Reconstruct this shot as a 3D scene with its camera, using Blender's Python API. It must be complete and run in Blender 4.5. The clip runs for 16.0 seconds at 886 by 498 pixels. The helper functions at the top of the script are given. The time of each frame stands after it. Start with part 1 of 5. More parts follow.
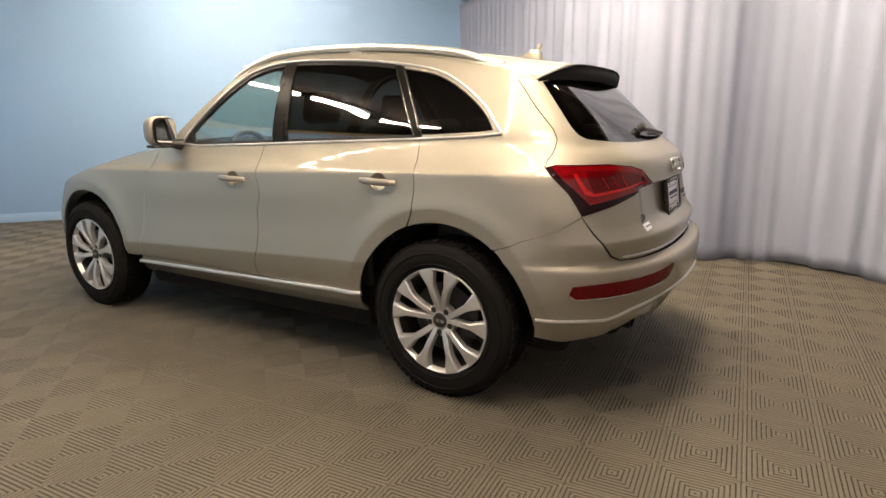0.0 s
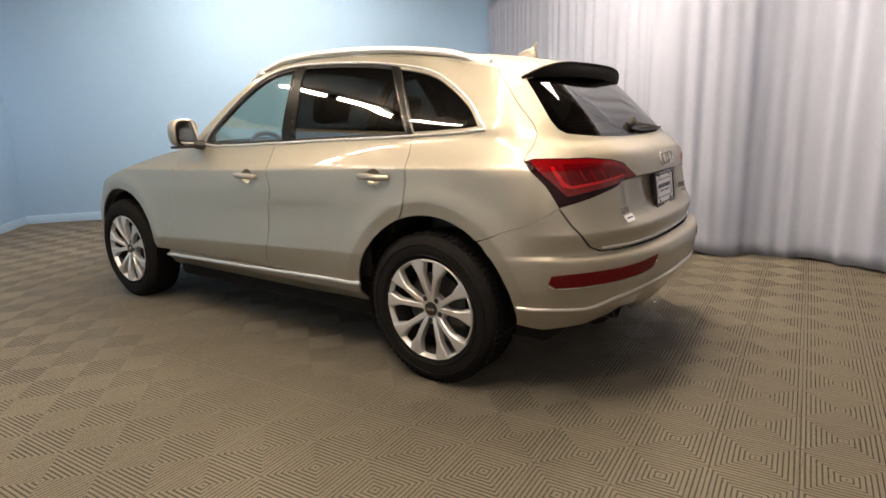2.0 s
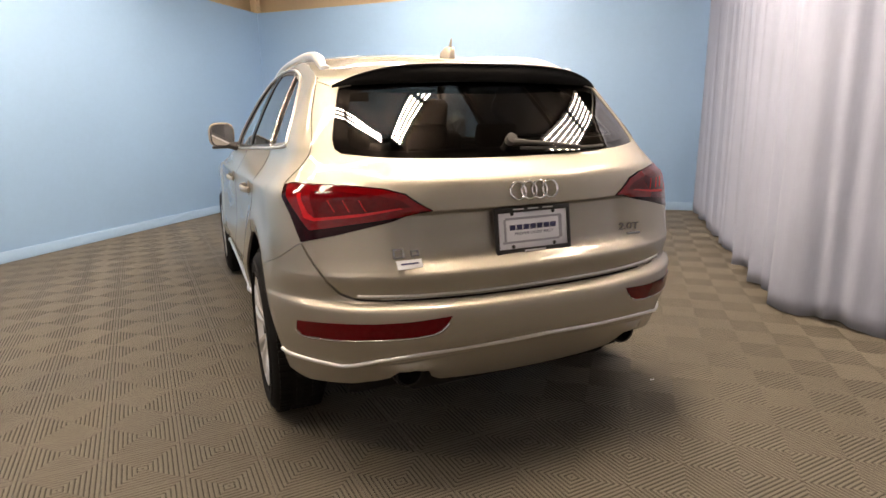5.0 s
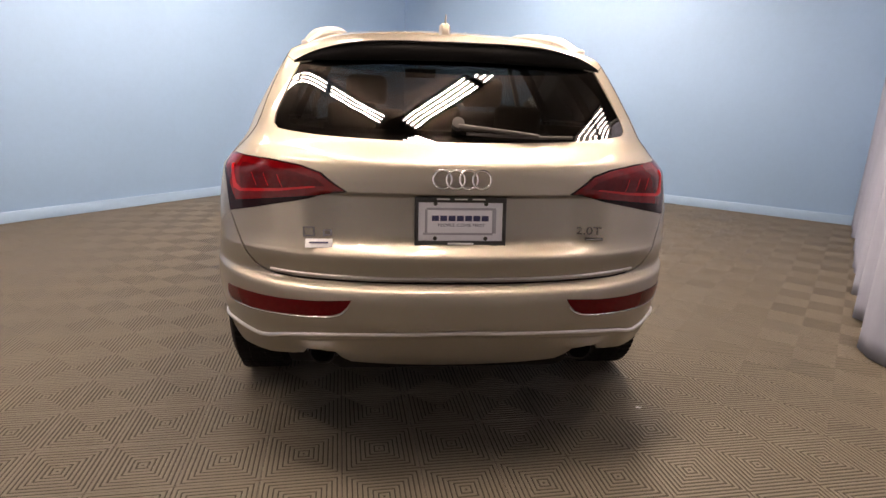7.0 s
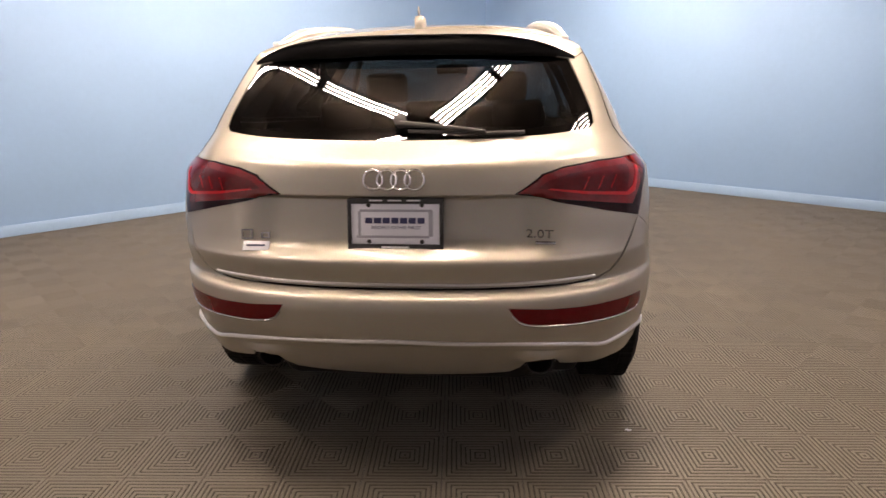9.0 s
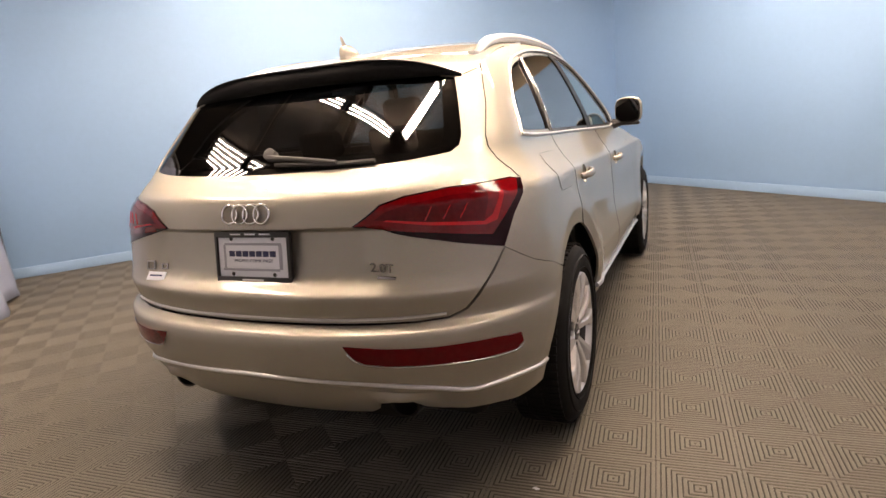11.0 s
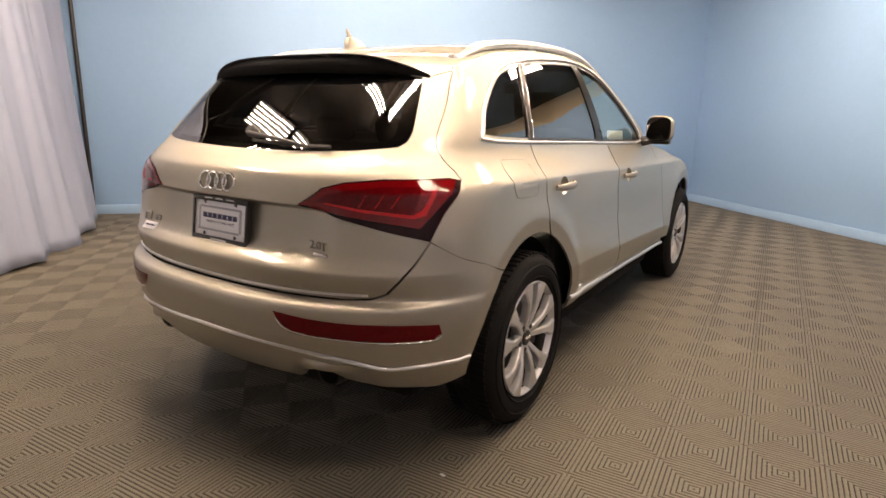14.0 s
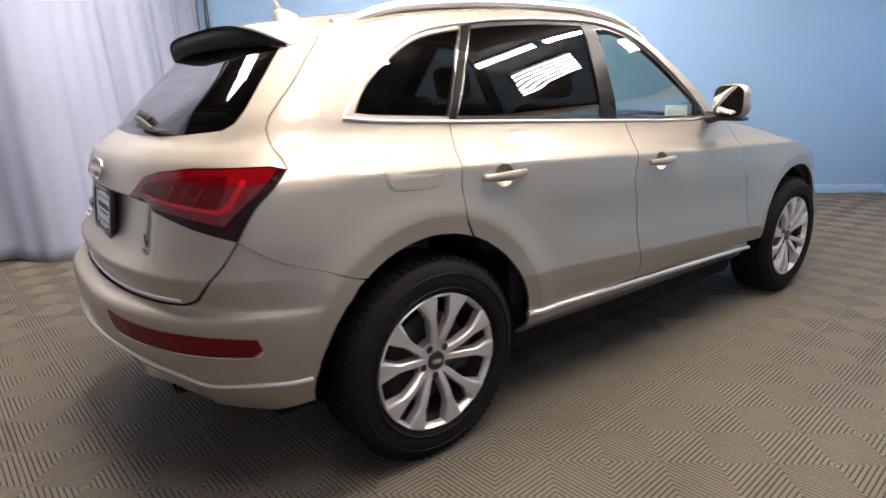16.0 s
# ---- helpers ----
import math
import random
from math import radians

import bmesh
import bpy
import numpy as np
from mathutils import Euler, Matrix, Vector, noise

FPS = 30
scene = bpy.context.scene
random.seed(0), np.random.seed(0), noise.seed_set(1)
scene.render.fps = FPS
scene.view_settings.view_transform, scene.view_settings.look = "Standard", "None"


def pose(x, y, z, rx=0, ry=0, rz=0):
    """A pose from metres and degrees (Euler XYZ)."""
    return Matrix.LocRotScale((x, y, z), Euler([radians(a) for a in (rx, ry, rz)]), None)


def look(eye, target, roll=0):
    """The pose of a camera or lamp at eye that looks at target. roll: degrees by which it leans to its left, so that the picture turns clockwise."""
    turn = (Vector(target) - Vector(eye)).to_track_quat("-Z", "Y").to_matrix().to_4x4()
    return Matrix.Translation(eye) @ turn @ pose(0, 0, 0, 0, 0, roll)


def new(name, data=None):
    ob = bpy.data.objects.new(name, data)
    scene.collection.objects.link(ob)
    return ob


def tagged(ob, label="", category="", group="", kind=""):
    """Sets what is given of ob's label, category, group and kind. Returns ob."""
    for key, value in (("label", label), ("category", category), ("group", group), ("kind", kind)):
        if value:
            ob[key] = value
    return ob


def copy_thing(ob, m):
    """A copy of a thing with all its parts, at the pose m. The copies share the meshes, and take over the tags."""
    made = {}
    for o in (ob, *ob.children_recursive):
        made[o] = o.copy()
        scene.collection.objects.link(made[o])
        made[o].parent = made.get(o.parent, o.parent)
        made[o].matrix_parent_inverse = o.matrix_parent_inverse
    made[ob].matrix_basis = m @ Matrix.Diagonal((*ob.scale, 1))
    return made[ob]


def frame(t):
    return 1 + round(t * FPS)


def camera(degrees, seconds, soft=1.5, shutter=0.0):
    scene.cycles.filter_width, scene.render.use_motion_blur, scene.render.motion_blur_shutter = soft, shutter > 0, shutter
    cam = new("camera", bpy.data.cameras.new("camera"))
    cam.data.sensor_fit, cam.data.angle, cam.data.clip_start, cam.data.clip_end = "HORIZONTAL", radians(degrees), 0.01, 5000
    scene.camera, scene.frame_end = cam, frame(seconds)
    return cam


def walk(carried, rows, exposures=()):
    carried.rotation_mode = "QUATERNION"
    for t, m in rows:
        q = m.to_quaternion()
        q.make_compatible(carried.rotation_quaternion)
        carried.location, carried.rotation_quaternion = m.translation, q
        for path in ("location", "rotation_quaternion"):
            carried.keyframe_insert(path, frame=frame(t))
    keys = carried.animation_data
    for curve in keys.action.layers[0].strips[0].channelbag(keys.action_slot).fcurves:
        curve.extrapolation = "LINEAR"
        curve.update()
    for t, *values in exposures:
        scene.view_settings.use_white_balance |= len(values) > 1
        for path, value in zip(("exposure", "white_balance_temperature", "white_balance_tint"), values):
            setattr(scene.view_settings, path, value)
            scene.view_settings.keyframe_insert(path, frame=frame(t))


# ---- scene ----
cam = camera(74.14, 16.0, soft=1.5, shutter=0.5)
PATH = [
    (0, (-3.051, -1.327, 1.278), (-1.383, -0.317, 0.832), -0.81),
    (0.5, (-3.064, -1.438, 1.273), (-1.419, -0.399, 0.811), 0.04),
    (1, (-3.108, -1.479, 1.261), (-1.480, -0.389, 0.856), -0.44),
    (1.5, (-3.126, -1.504, 1.265), (-1.513, -0.392, 0.864), -0.87),
    (2, (-3.020, -1.613, 1.258), (-1.437, -0.472, 0.818), -1.77),
    (2.5, (-2.750, -1.804, 1.254), (-1.250, -0.567, 0.784), -2.31),
    (3, (-2.438, -1.945, 1.260), (-1.014, -0.616, 0.807), -1.30),
    (3.5, (-2.126, -2.142, 1.237), (-0.855, -0.669, 0.769), -2.02),
    (4, (-1.815, -2.347, 1.250), (-0.724, -0.745, 0.757), -1.75),
    (4.5, (-1.461, -2.504, 1.278), (-0.531, -0.794, 0.819), -2.25),
    (4.7, (-1.331, -2.565, 1.286), (-0.467, -0.815, 0.848), -1.98),
    (6.8, (-0.309, -2.789, 1.285), (-0.070, -0.863, 0.802), 1.79),
    (7, (-0.268, -2.778, 1.302), (-0.063, -0.854, 0.796), 1.72),
    (7.5, (-0.216, -2.768, 1.307), (-0.063, -0.842, 0.789), 1.20),
    (8, (-0.187, -2.746, 1.302), (-0.059, -0.820, 0.780), 0.57),
    (8.5, (0.070, -2.705, 1.307), (0.052, -0.771, 0.797), 0.38),
    (9, (0.337, -2.665, 1.298), (0.149, -0.743, 0.781), -0.86),
    (9.5, (0.618, -2.567, 1.288), (0.319, -0.648, 0.810), -2.82),
    (9.7, (0.742, -2.554, 1.267), (0.360, -0.646, 0.807), -3.83),
    (11.8, (1.592, -2.181, 1.293), (0.547, -0.533, 0.856), -1.53),
    (12, (1.625, -2.197, 1.293), (0.536, -0.575, 0.866), -0.48),
    (12.5, (1.684, -2.324, 1.295), (0.606, -0.690, 0.882), 0.11),
    (13, (1.701, -2.381, 1.298), (0.645, -0.734, 0.881), 0.23),
    (13.5, (1.733, -2.342, 1.313), (0.699, -0.682, 0.894), 1.24),
    (14, (1.868, -2.158, 1.298), (0.808, -0.526, 0.837), 1.28),
    (14.5, (1.973, -1.968, 1.280), (0.790, -0.431, 0.793), -0.64),
    (15, (2.034, -1.694, 1.299), (0.748, -0.235, 0.829), -1.98),
    (15.5, (2.198, -1.430, 1.255), (0.774, -0.108, 0.778), -1.77),
    (16, (2.396, -1.135, 1.266), (0.873, 0.056, 0.754), -0.87),
]
EXPOSURES = [(0, 0.03, 6600, 11), (1, 0.11, 6600, 11), (2.5, 0.06, 6600, 11), (3, 0.18, 6600, 12), (4, 0.25, 6600, 12), (4.5, 0.17, 6550, 13), (7, 0.0, 6550, 22), (7.5, 0.03, 6380, 21), (8, 0.11, 6430, 21), (9.5, 0.09, 6380, 22), (12, 0.09, 6700, 18), (13.5, 0.09, 6700, 17), (14, 0.03, 6780, 18), (14.5, 0.08, 5800, 21), (15, 0.17, 6480, 16), (15.5, 0.07, 5850, 18), (16, 0.1, 5630, 16)]
LAMP = 290.0          # tube brightness
LIGHT_Z = 3.5
# the strip at b 2.72 is an added, unseen lamp that brightens the wall corner
STRIPS = [(a, 1.42, "a") for a in (3.2, 4.18, 5.04, 5.9)] + [(2.64, b, "b") for b in (2.72, 3.56, 4.4)]
WIDE_STRIPS = [(a, 5.42, "a") for a in (3.74, 4.56, 5.37, 6.16)]
PANELS = [(1.85, 4.17, "b"), (1.75, 2.75, "b")]
BACK_STRIPS = [(6.69 + 0.13 * (4.86 - b), b, "b") for b in (2.10, 3.00, 3.90, 4.80)]
RIGHT_PANELS = [(5.05, 6.92, "a"), (4.33, 6.92, "a")]
BACK_PANELS = [(8.07, 3.52, "b"), (8.07, 4.24, "b")]
walk(cam, [(t, look(eye, target, roll)) for t, eye, target, roll in PATH], EXPOSURES)
# ---- world and plan ----
world = bpy.data.worlds.new("world")
scene.world = world
world.use_nodes = True
world.node_tree.nodes["Background"].inputs[0].default_value = (0.9, 0.8, 0.65, 1)
world.node_tree.nodes["Background"].inputs[1].default_value = 0.02

# The booth: two painted walls meet ahead of the car, curtains close the other two sides.
CORNER = Vector((0.093, 7.616, 0))
ANG = radians(48.97)
E1 = Vector((math.cos(ANG), math.sin(ANG), 0))      # along the left wall towards the corner
E2 = Vector((math.sin(ANG), -math.cos(ANG), 0))     # along the right wall away from the corner
WALL_TOP = 2.985
CEIL = 3.505


def booth(a, b, z=0.0):
    """a metres back from the corner along the left wall, b metres along the right wall."""
    p = CORNER - a * E1 + b * E2
    return Vector((p.x, p.y, z))


# ---- materials ----
def mat(name, color=(0.5, 0.5, 0.5), rough=0.5, metal=0.0, coat=0.0, coat_rough=0.05, spec=0.5, emit=None, emit_strength=0.0):
    m = bpy.data.materials.new(name)
    m.use_nodes = True
    b = m.node_tree.nodes["Principled BSDF"]
    b.inputs["Base Color"].default_value = (*color, 1)
    b.inputs["Roughness"].default_value = rough
    b.inputs["Metallic"].default_value = metal
    b.inputs["Coat Weight"].default_value = coat
    b.inputs["Coat Roughness"].default_value = coat_rough
    b.inputs["Specular IOR Level"].default_value = spec
    if emit:
        b.inputs["Emission Color"].default_value = (*emit, 1)
        b.inputs["Emission Strength"].default_value = emit_strength
    return m


def nodes_of(m):
    return m.node_tree.nodes, m.node_tree.links, m.node_tree.nodes["Principled BSDF"]


def vary(m, scale=4.0, amount=0.12, fine=60.0, fine_amount=0.05, bump=0.0, bump_scale=120.0, rough_amount=0.1, stretch=(1, 1, 1), world=False):
    """Two scales of uneven colour, uneven gloss and fine relief over a material's plain colour."""
    n, l, b = nodes_of(m)
    base = tuple(b.inputs["Base Color"].default_value)
    co = n.new("ShaderNodeTexCoord")
    mp = n.new("ShaderNodeMapping")
    mp.inputs["Scale"].default_value = stretch
    l.new(n.new("ShaderNodeNewGeometry").outputs["Position"] if world else co.outputs["Object"], mp.inputs["Vector"])
    big, small = n.new("ShaderNodeTexNoise"), n.new("ShaderNodeTexNoise")
    big.inputs["Scale"].default_value, small.inputs["Scale"].default_value = scale, fine
    big.inputs["Detail"].default_value = 5
    for t in (big, small):
        l.new(mp.outputs[0], t.inputs["Vector"])
    add = n.new("ShaderNodeMath")
    add.operation = "MULTIPLY_ADD"
    l.new(big.outputs["Fac"], add.inputs[0])
    add.inputs[1].default_value = 2 * amount
    add.inputs[2].default_value = 1 - amount
    add2 = n.new("ShaderNodeMath")
    add2.operation = "MULTIPLY_ADD"
    l.new(small.outputs["Fac"], add2.inputs[0])
    add2.inputs[1].default_value = 2 * fine_amount
    l.new(add.outputs[0], add2.inputs[2])
    sub = n.new("ShaderNodeMath")
    sub.operation = "SUBTRACT"
    l.new(add2.outputs[0], sub.inputs[0])
    sub.inputs[1].default_value = fine_amount
    mul = n.new("ShaderNodeVectorMath")
    mul.operation = "SCALE"
    mul.inputs[0].default_value = base[:3]
    l.new(sub.outputs[0], mul.inputs["Scale"])
    l.new(mul.outputs[0], b.inputs["Base Color"])
    if rough_amount:
        r = n.new("ShaderNodeMath")
        r.operation = "MULTIPLY_ADD"
        l.new(big.outputs["Fac"], r.inputs[0])
        r.inputs[1].default_value = 2 * rough_amount
        r.inputs[2].default_value = b.inputs["Roughness"].default_value - rough_amount
        l.new(r.outputs[0], b.inputs["Roughness"])
    if bump:
        t = n.new("ShaderNodeTexNoise")
        t.inputs["Scale"].default_value = bump_scale
        l.new(mp.outputs[0], t.inputs["Vector"])
        bp = n.new("ShaderNodeBump")
        bp.inputs["Strength"].default_value = bump
        bp.inputs["Distance"].default_value = 0.002
        l.new(t.outputs["Fac"], bp.inputs["Height"])
        l.new(bp.outputs[0], b.inputs["Normal"])
    return m


def glass_mat(name, tint, gloss_floor=0.03, rough=0.01):
    """Thin pane: clear or tinted film with a mirror gloss that grows at a slant."""
    m = bpy.data.materials.new(name)
    m.use_nodes = True
    n, l = m.node_tree.nodes, m.node_tree.links
    n.remove(n["Principled BSDF"])
    tr, gl, mx, lw, po, ad = (n.new("ShaderNode" + k) for k in ("BsdfTransparent", "BsdfGlossy", "MixShader", "LayerWeight", "Math", "Math"))
    tr.inputs[0].default_value = (*tint, 1)
    gl.inputs["Color"].default_value = (1, 1, 1, 1)
    gl.inputs["Roughness"].default_value = rough
    lw.inputs["Blend"].default_value = 0.5
    po.operation, ad.operation = "POWER", "MULTIPLY_ADD"
    po.inputs[1].default_value = 5.0
    ad.use_clamp = True
    l.new(lw.outputs["Facing"], po.inputs[0])
    l.new(po.outputs[0], ad.inputs[0])
    ad.inputs[1].default_value = 0.75
    ad.inputs[2].default_value = 0.04 + gloss_floor
    l.new(ad.outputs[0], mx.inputs[0])
    l.new(tr.outputs[0], mx.inputs[1])
    l.new(gl.outputs[0], mx.inputs[2])
    l.new(mx.outputs[0], n["Material Output"].inputs[0])
    return m


def paint_mat():
    """Champagne silver metallic: flake layer under a clear coat."""
    m = mat("champagne_metallic_paint", (0.368, 0.337, 0.280), 0.50, 0.84, 0.8, 0.02)
    n, l, b = nodes_of(m)
    co, vo, no = n.new("ShaderNodeTexCoord"), n.new("ShaderNodeTexVoronoi"), n.new("ShaderNodeTexNoise")
    vo.inputs["Scale"].default_value = 900
    no.inputs["Scale"].default_value = 3
    l.new(co.outputs["Object"], vo.inputs["Vector"])
    l.new(co.outputs["Object"], no.inputs["Vector"])
    hsv = n.new("ShaderNodeMixRGB")
    hsv.blend_type = "OVERLAY"
    hsv.inputs[0].default_value = 0.12
    hsv.inputs[1].default_value = (0.368, 0.337, 0.280, 1)
    l.new(vo.outputs["Color"], hsv.inputs[2])
    l.new(hsv.outputs[0], b.inputs["Base Color"])
    r = n.new("ShaderNodeMath")
    r.operation = "MULTIPLY_ADD"
    l.new(no.outputs["Fac"], r.inputs[0])
    r.inputs[1].default_value = 0.05
    r.inputs[2].default_value = 0.505
    l.new(r.outputs[0], b.inputs["Roughness"])
    return m


PAINT = paint_mat()
BLUE = vary(mat("blue_wall_paint", (0.262, 0.415, 0.63), 0.62), 0.9, 0.06, 18, 0.03, 0.25, 60, 0.08)
BLUE_TRIM = vary(mat("blue_baseboard_paint", (0.30, 0.45, 0.65), 0.4), 3, 0.06, 30, 0.04)
BEIGE = vary(mat("beige_upper_wall", (0.50, 0.40, 0.265), 0.8), 1.2, 0.10, 25, 0.04, 0.2, 40)
PALE = vary(mat("pale_grey_fill_wall", (0.50, 0.53, 0.61), 0.8), 1.2, 0.08, 25, 0.04, 0.2, 40)
CEILING_MAT = vary(mat("ceiling_panel", (0.05, 0.038, 0.029), 0.9), 0.8, 0.12, 20, 0.05)
FABRIC = vary(mat("pale_grey_curtain_cloth", (0.275, 0.302, 0.395), 0.9), 2.0, 0.07, 90, 0.05, 0.3, 300, 0.0, (1, 1, 0.15))
TILE_MAT = vary(mat("taupe_plastic_tile", (0.118, 0.104, 0.079), 0.50, spec=0.3), 1.3, 0.22, 40, 0.08, 0.15, 200, 0.10, world=True)
SUBFLOOR = vary(mat("dark_concrete", (0.05, 0.045, 0.04), 0.9), 2, 0.2, 30, 0.1)
# base between the tile ribs, darker than the ribs
GROOVE_BASE = vary(mat("dark_groove_base", (0.040, 0.035, 0.027), 0.8, spec=0.2), 3, 0.2, 40, 0.1)
RUBBER = vary(mat("tyre_rubber", (0.009, 0.0083, 0.0078), 0.75, spec=0.1), 20, 0.2, 120, 0.1, 0.3, 150)
BLACK = vary(mat("black_plastic_trim", (0.016, 0.014, 0.013), 0.38), 8, 0.15, 90, 0.1)
PILLAR_BLACK = vary(mat("gloss_black_pillar", (0.007, 0.0065, 0.006), 0.28, spec=0.10), 8, 0.15, 90, 0.1, 0, 1, 0.03)
WIPER_BLACK = vary(mat("weathered_black_wiper", (0.05, 0.046, 0.043), 0.6), 8, 0.15, 90, 0.1)
SPOILER_BLACK = vary(mat("matt_black_spoiler", (0.006, 0.0055, 0.005), 0.75, spec=0.2), 8, 0.15, 90, 0.1)
DARK = vary(mat("underbody_black", (0.017, 0.0155, 0.0145), 0.9, spec=0.08), 5, 0.3, 60, 0.2)
CHROME = mat("chrome", (0.68, 0.665, 0.64), 0.12, 1.0)
# CHROME again with shade put into its colour, for badges and pillar strips
BADGE = mat("shaded_chrome", (0.32, 0.30, 0.28), 0.18, 1.0)
BRIGHT = mat("satin_aluminium", (0.70, 0.685, 0.66), 0.38, 0.9)
ALLOY = vary(mat("silver_alloy_lacquer", (0.60, 0.585, 0.57), 0.36, 0.7, 0.5), 12, 0.06, 90, 0.04, 0, 1, 0.05)
DARK_METAL = vary(mat("brake_steel", (0.045, 0.042, 0.040), 0.5, 0.7), 12, 0.3, 60, 0.15)
EXHAUST = vary(mat("dark_exhaust_steel", (0.016, 0.015, 0.014), 0.5, 0.7), 12, 0.3, 60, 0.15)
SEAT_MAT = vary(mat("black_leather", (0.010, 0.009, 0.008), 0.6), 5, 0.2, 60, 0.15, 0.3, 90)
CABIN = vary(mat("dark_cabin_trim", (0.03, 0.027, 0.025), 0.7), 4, 0.2, 60, 0.1)
HEADLINER = vary(mat("grey_headliner", (0.10, 0.092, 0.085), 0.9), 4, 0.1, 80, 0.08)
GLASS_TINT = glass_mat("privacy_glass", (0.06, 0.056, 0.053), 0.085, 0.0)
GLASS_CLEAR = glass_mat("clear_green_glass", (0.62, 0.70, 0.66), 0.07)
GLASS_REAR = glass_mat("rear_window_glass", (0.085, 0.083, 0.082), 0.035, 0.0)
MIRROR = mat("mirror_glass", (0.75, 0.75, 0.75), 0.02, 1.0)
RED_LENS = vary(mat("red_lamp_lens", (0.125, 0.0013, 0.0026), 0.07, 0.0, 0.1, 0.03, 0.4), 16, 0.40, 70, 0.22, 0, 1, 0.03)
RED_DARK = mat("dark_red_lamp_lens", (0.012, 0.001, 0.002), 0.15, 0.0, 0.0, 0.03, 0.2)
RED_CORE = vary(mat("deep_red_lamp_panel", (0.07, 0.0009, 0.002), 0.08, 0.0, 0.0, 0.03, 0.25), 22, 0.45, 80, 0.25, 0, 1, 0.03)
RED_BRIGHT = vary(mat("bright_red_light_guide", (0.40, 0.005, 0.007), 0.10, 0.0, 0.2, 0.03, 0.35), 30, 0.2, 160, 0.2, 0, 1, 0.03)
RED_REFLEX = vary(mat("red_reflector", (0.10, 0.003, 0.005), 0.10, 0.0, 0.0, 0.05, 0.2), 40, 0.2, 200, 0.2)
PLATE_WHITE = vary(mat("plate_white", (0.80, 0.80, 0.84), 0.35), 6, 0.05, 80, 0.03)
PLATE_SILVER = mat("plate_silver_band", (0.38, 0.38, 0.42), 0.35, 0.4)
INK = mat("navy_ink", (0.03, 0.03, 0.10), 0.5)
WHITE_INK = mat("white_ink", (0.75, 0.75, 0.75), 0.5)
# tube strengths differ by row only to balance the light in the booth
TUBE = mat("fluorescent_tube", (0.9, 0.9, 0.9), 0.4, emit=(1.0, 0.83, 0.63), emit_strength=LAMP * 0.55)
TUBE_STRIP = mat("slim_fluorescent_tube", (0.9, 0.9, 0.9), 0.4, emit=(1.0, 0.83, 0.63), emit_strength=LAMP * 0.62)
TUBE_BACK = mat("back_row_fluorescent_tube", (0.9, 0.9, 0.9), 0.4, emit=(1.0, 0.83, 0.63), emit_strength=LAMP * 1.1)
TUBE_WIDE = mat("bright_fluorescent_tube", (0.9, 0.9, 0.9), 0.4, emit=(1.0, 0.83, 0.63), emit_strength=LAMP * 1.4)
TUBE_RIGHT = mat("right_panel_fluorescent_tube", (0.9, 0.9, 0.9), 0.4, emit=(1.0, 0.83, 0.63), emit_strength=LAMP * 0.4)
TUBE_DIM = mat("back_panel_fluorescent_tube", (0.9, 0.9, 0.9), 0.4, emit=(1.0, 0.83, 0.63), emit_strength=LAMP * 0.42)
HOUSING = vary(mat("dark_enamel_housing", (0.030, 0.028, 0.026), 0.6), 6, 0.05, 60, 0.03)
RAIL_STEEL = vary(mat("galvanised_rail", (0.45, 0.43, 0.40), 0.4, 0.9), 8, 0.15, 80, 0.1)


# ---- builders ----
def mesh_ob(name, bm, material, smooth=30):
    me = bpy.data.meshes.new(name)
    bm.to_mesh(me)
    bm.free()
    me.materials.append(material)
    if smooth:
        for p in me.polygons:
            p.use_smooth = True
        me.set_sharp_from_angle(angle=radians(smooth))
    return new(name, me)


def part(name, bm, material, parent, label="", smooth=30):
    ob = mesh_ob(name, bm, material, smooth)
    ob.parent = parent
    return tagged(ob, label)


def empty(name, m=None):
    ob = new(name)
    if m is not None:
        ob.matrix_basis = m
    return ob


def box_bm(x0, x1, y0, y1, z0, z1, bevel=0.0, m=None, segs=2):
    bm = bmesh.new()
    add_box(bm, x0, x1, y0, y1, z0, z1, bevel, m, segs)
    return bm


def add_box(bm, x0, x1, y0, y1, z0, z1, bevel=0.0, m=None, segs=2):
    tmp = bmesh.new()
    bmesh.ops.create_cube(tmp, size=1, matrix=Matrix.Translation(((x0 + x1) / 2, (y0 + y1) / 2, (z0 + z1) / 2)) @ Matrix.Diagonal((x1 - x0, y1 - y0, z1 - z0, 1)))
    if bevel:
        bmesh.ops.bevel(tmp, geom=tmp.edges[:], offset=bevel, segments=segs, affect="EDGES", profile=0.5)
    if m is not None:
        tmp.transform(m)
    join(bm, tmp)


def join(bm, other):
    at = [bm.verts.new(v.co) for v in other.verts]
    other.verts.index_update()
    for f in other.faces:
        bm.faces.new([at[v.index] for v in f.verts])
    other.free()


def lathe(profile, steps=48, axis="x", close=True):
    """Turns (along, radius) points round an axis."""
    bm = bmesh.new()
    rings = []
    for k in range(steps):
        c, s = math.cos(2 * math.pi * k / steps), math.sin(2 * math.pi * k / steps)
        rings.append([bm.verts.new((a, r * c, r * s) if axis == "x" else (r * c, r * s, a)) for a, r in profile])
    for k in range(steps):
        p, q = rings[k], rings[(k + 1) % steps]
        for i in range(len(profile) - 1):
            bm.faces.new((p[i], p[i + 1], q[i + 1], q[i]))
    bmesh.ops.remove_doubles(bm, verts=bm.verts[:], dist=1e-6)
    bmesh.ops.recalc_face_normals(bm, faces=bm.faces[:])
    return bm


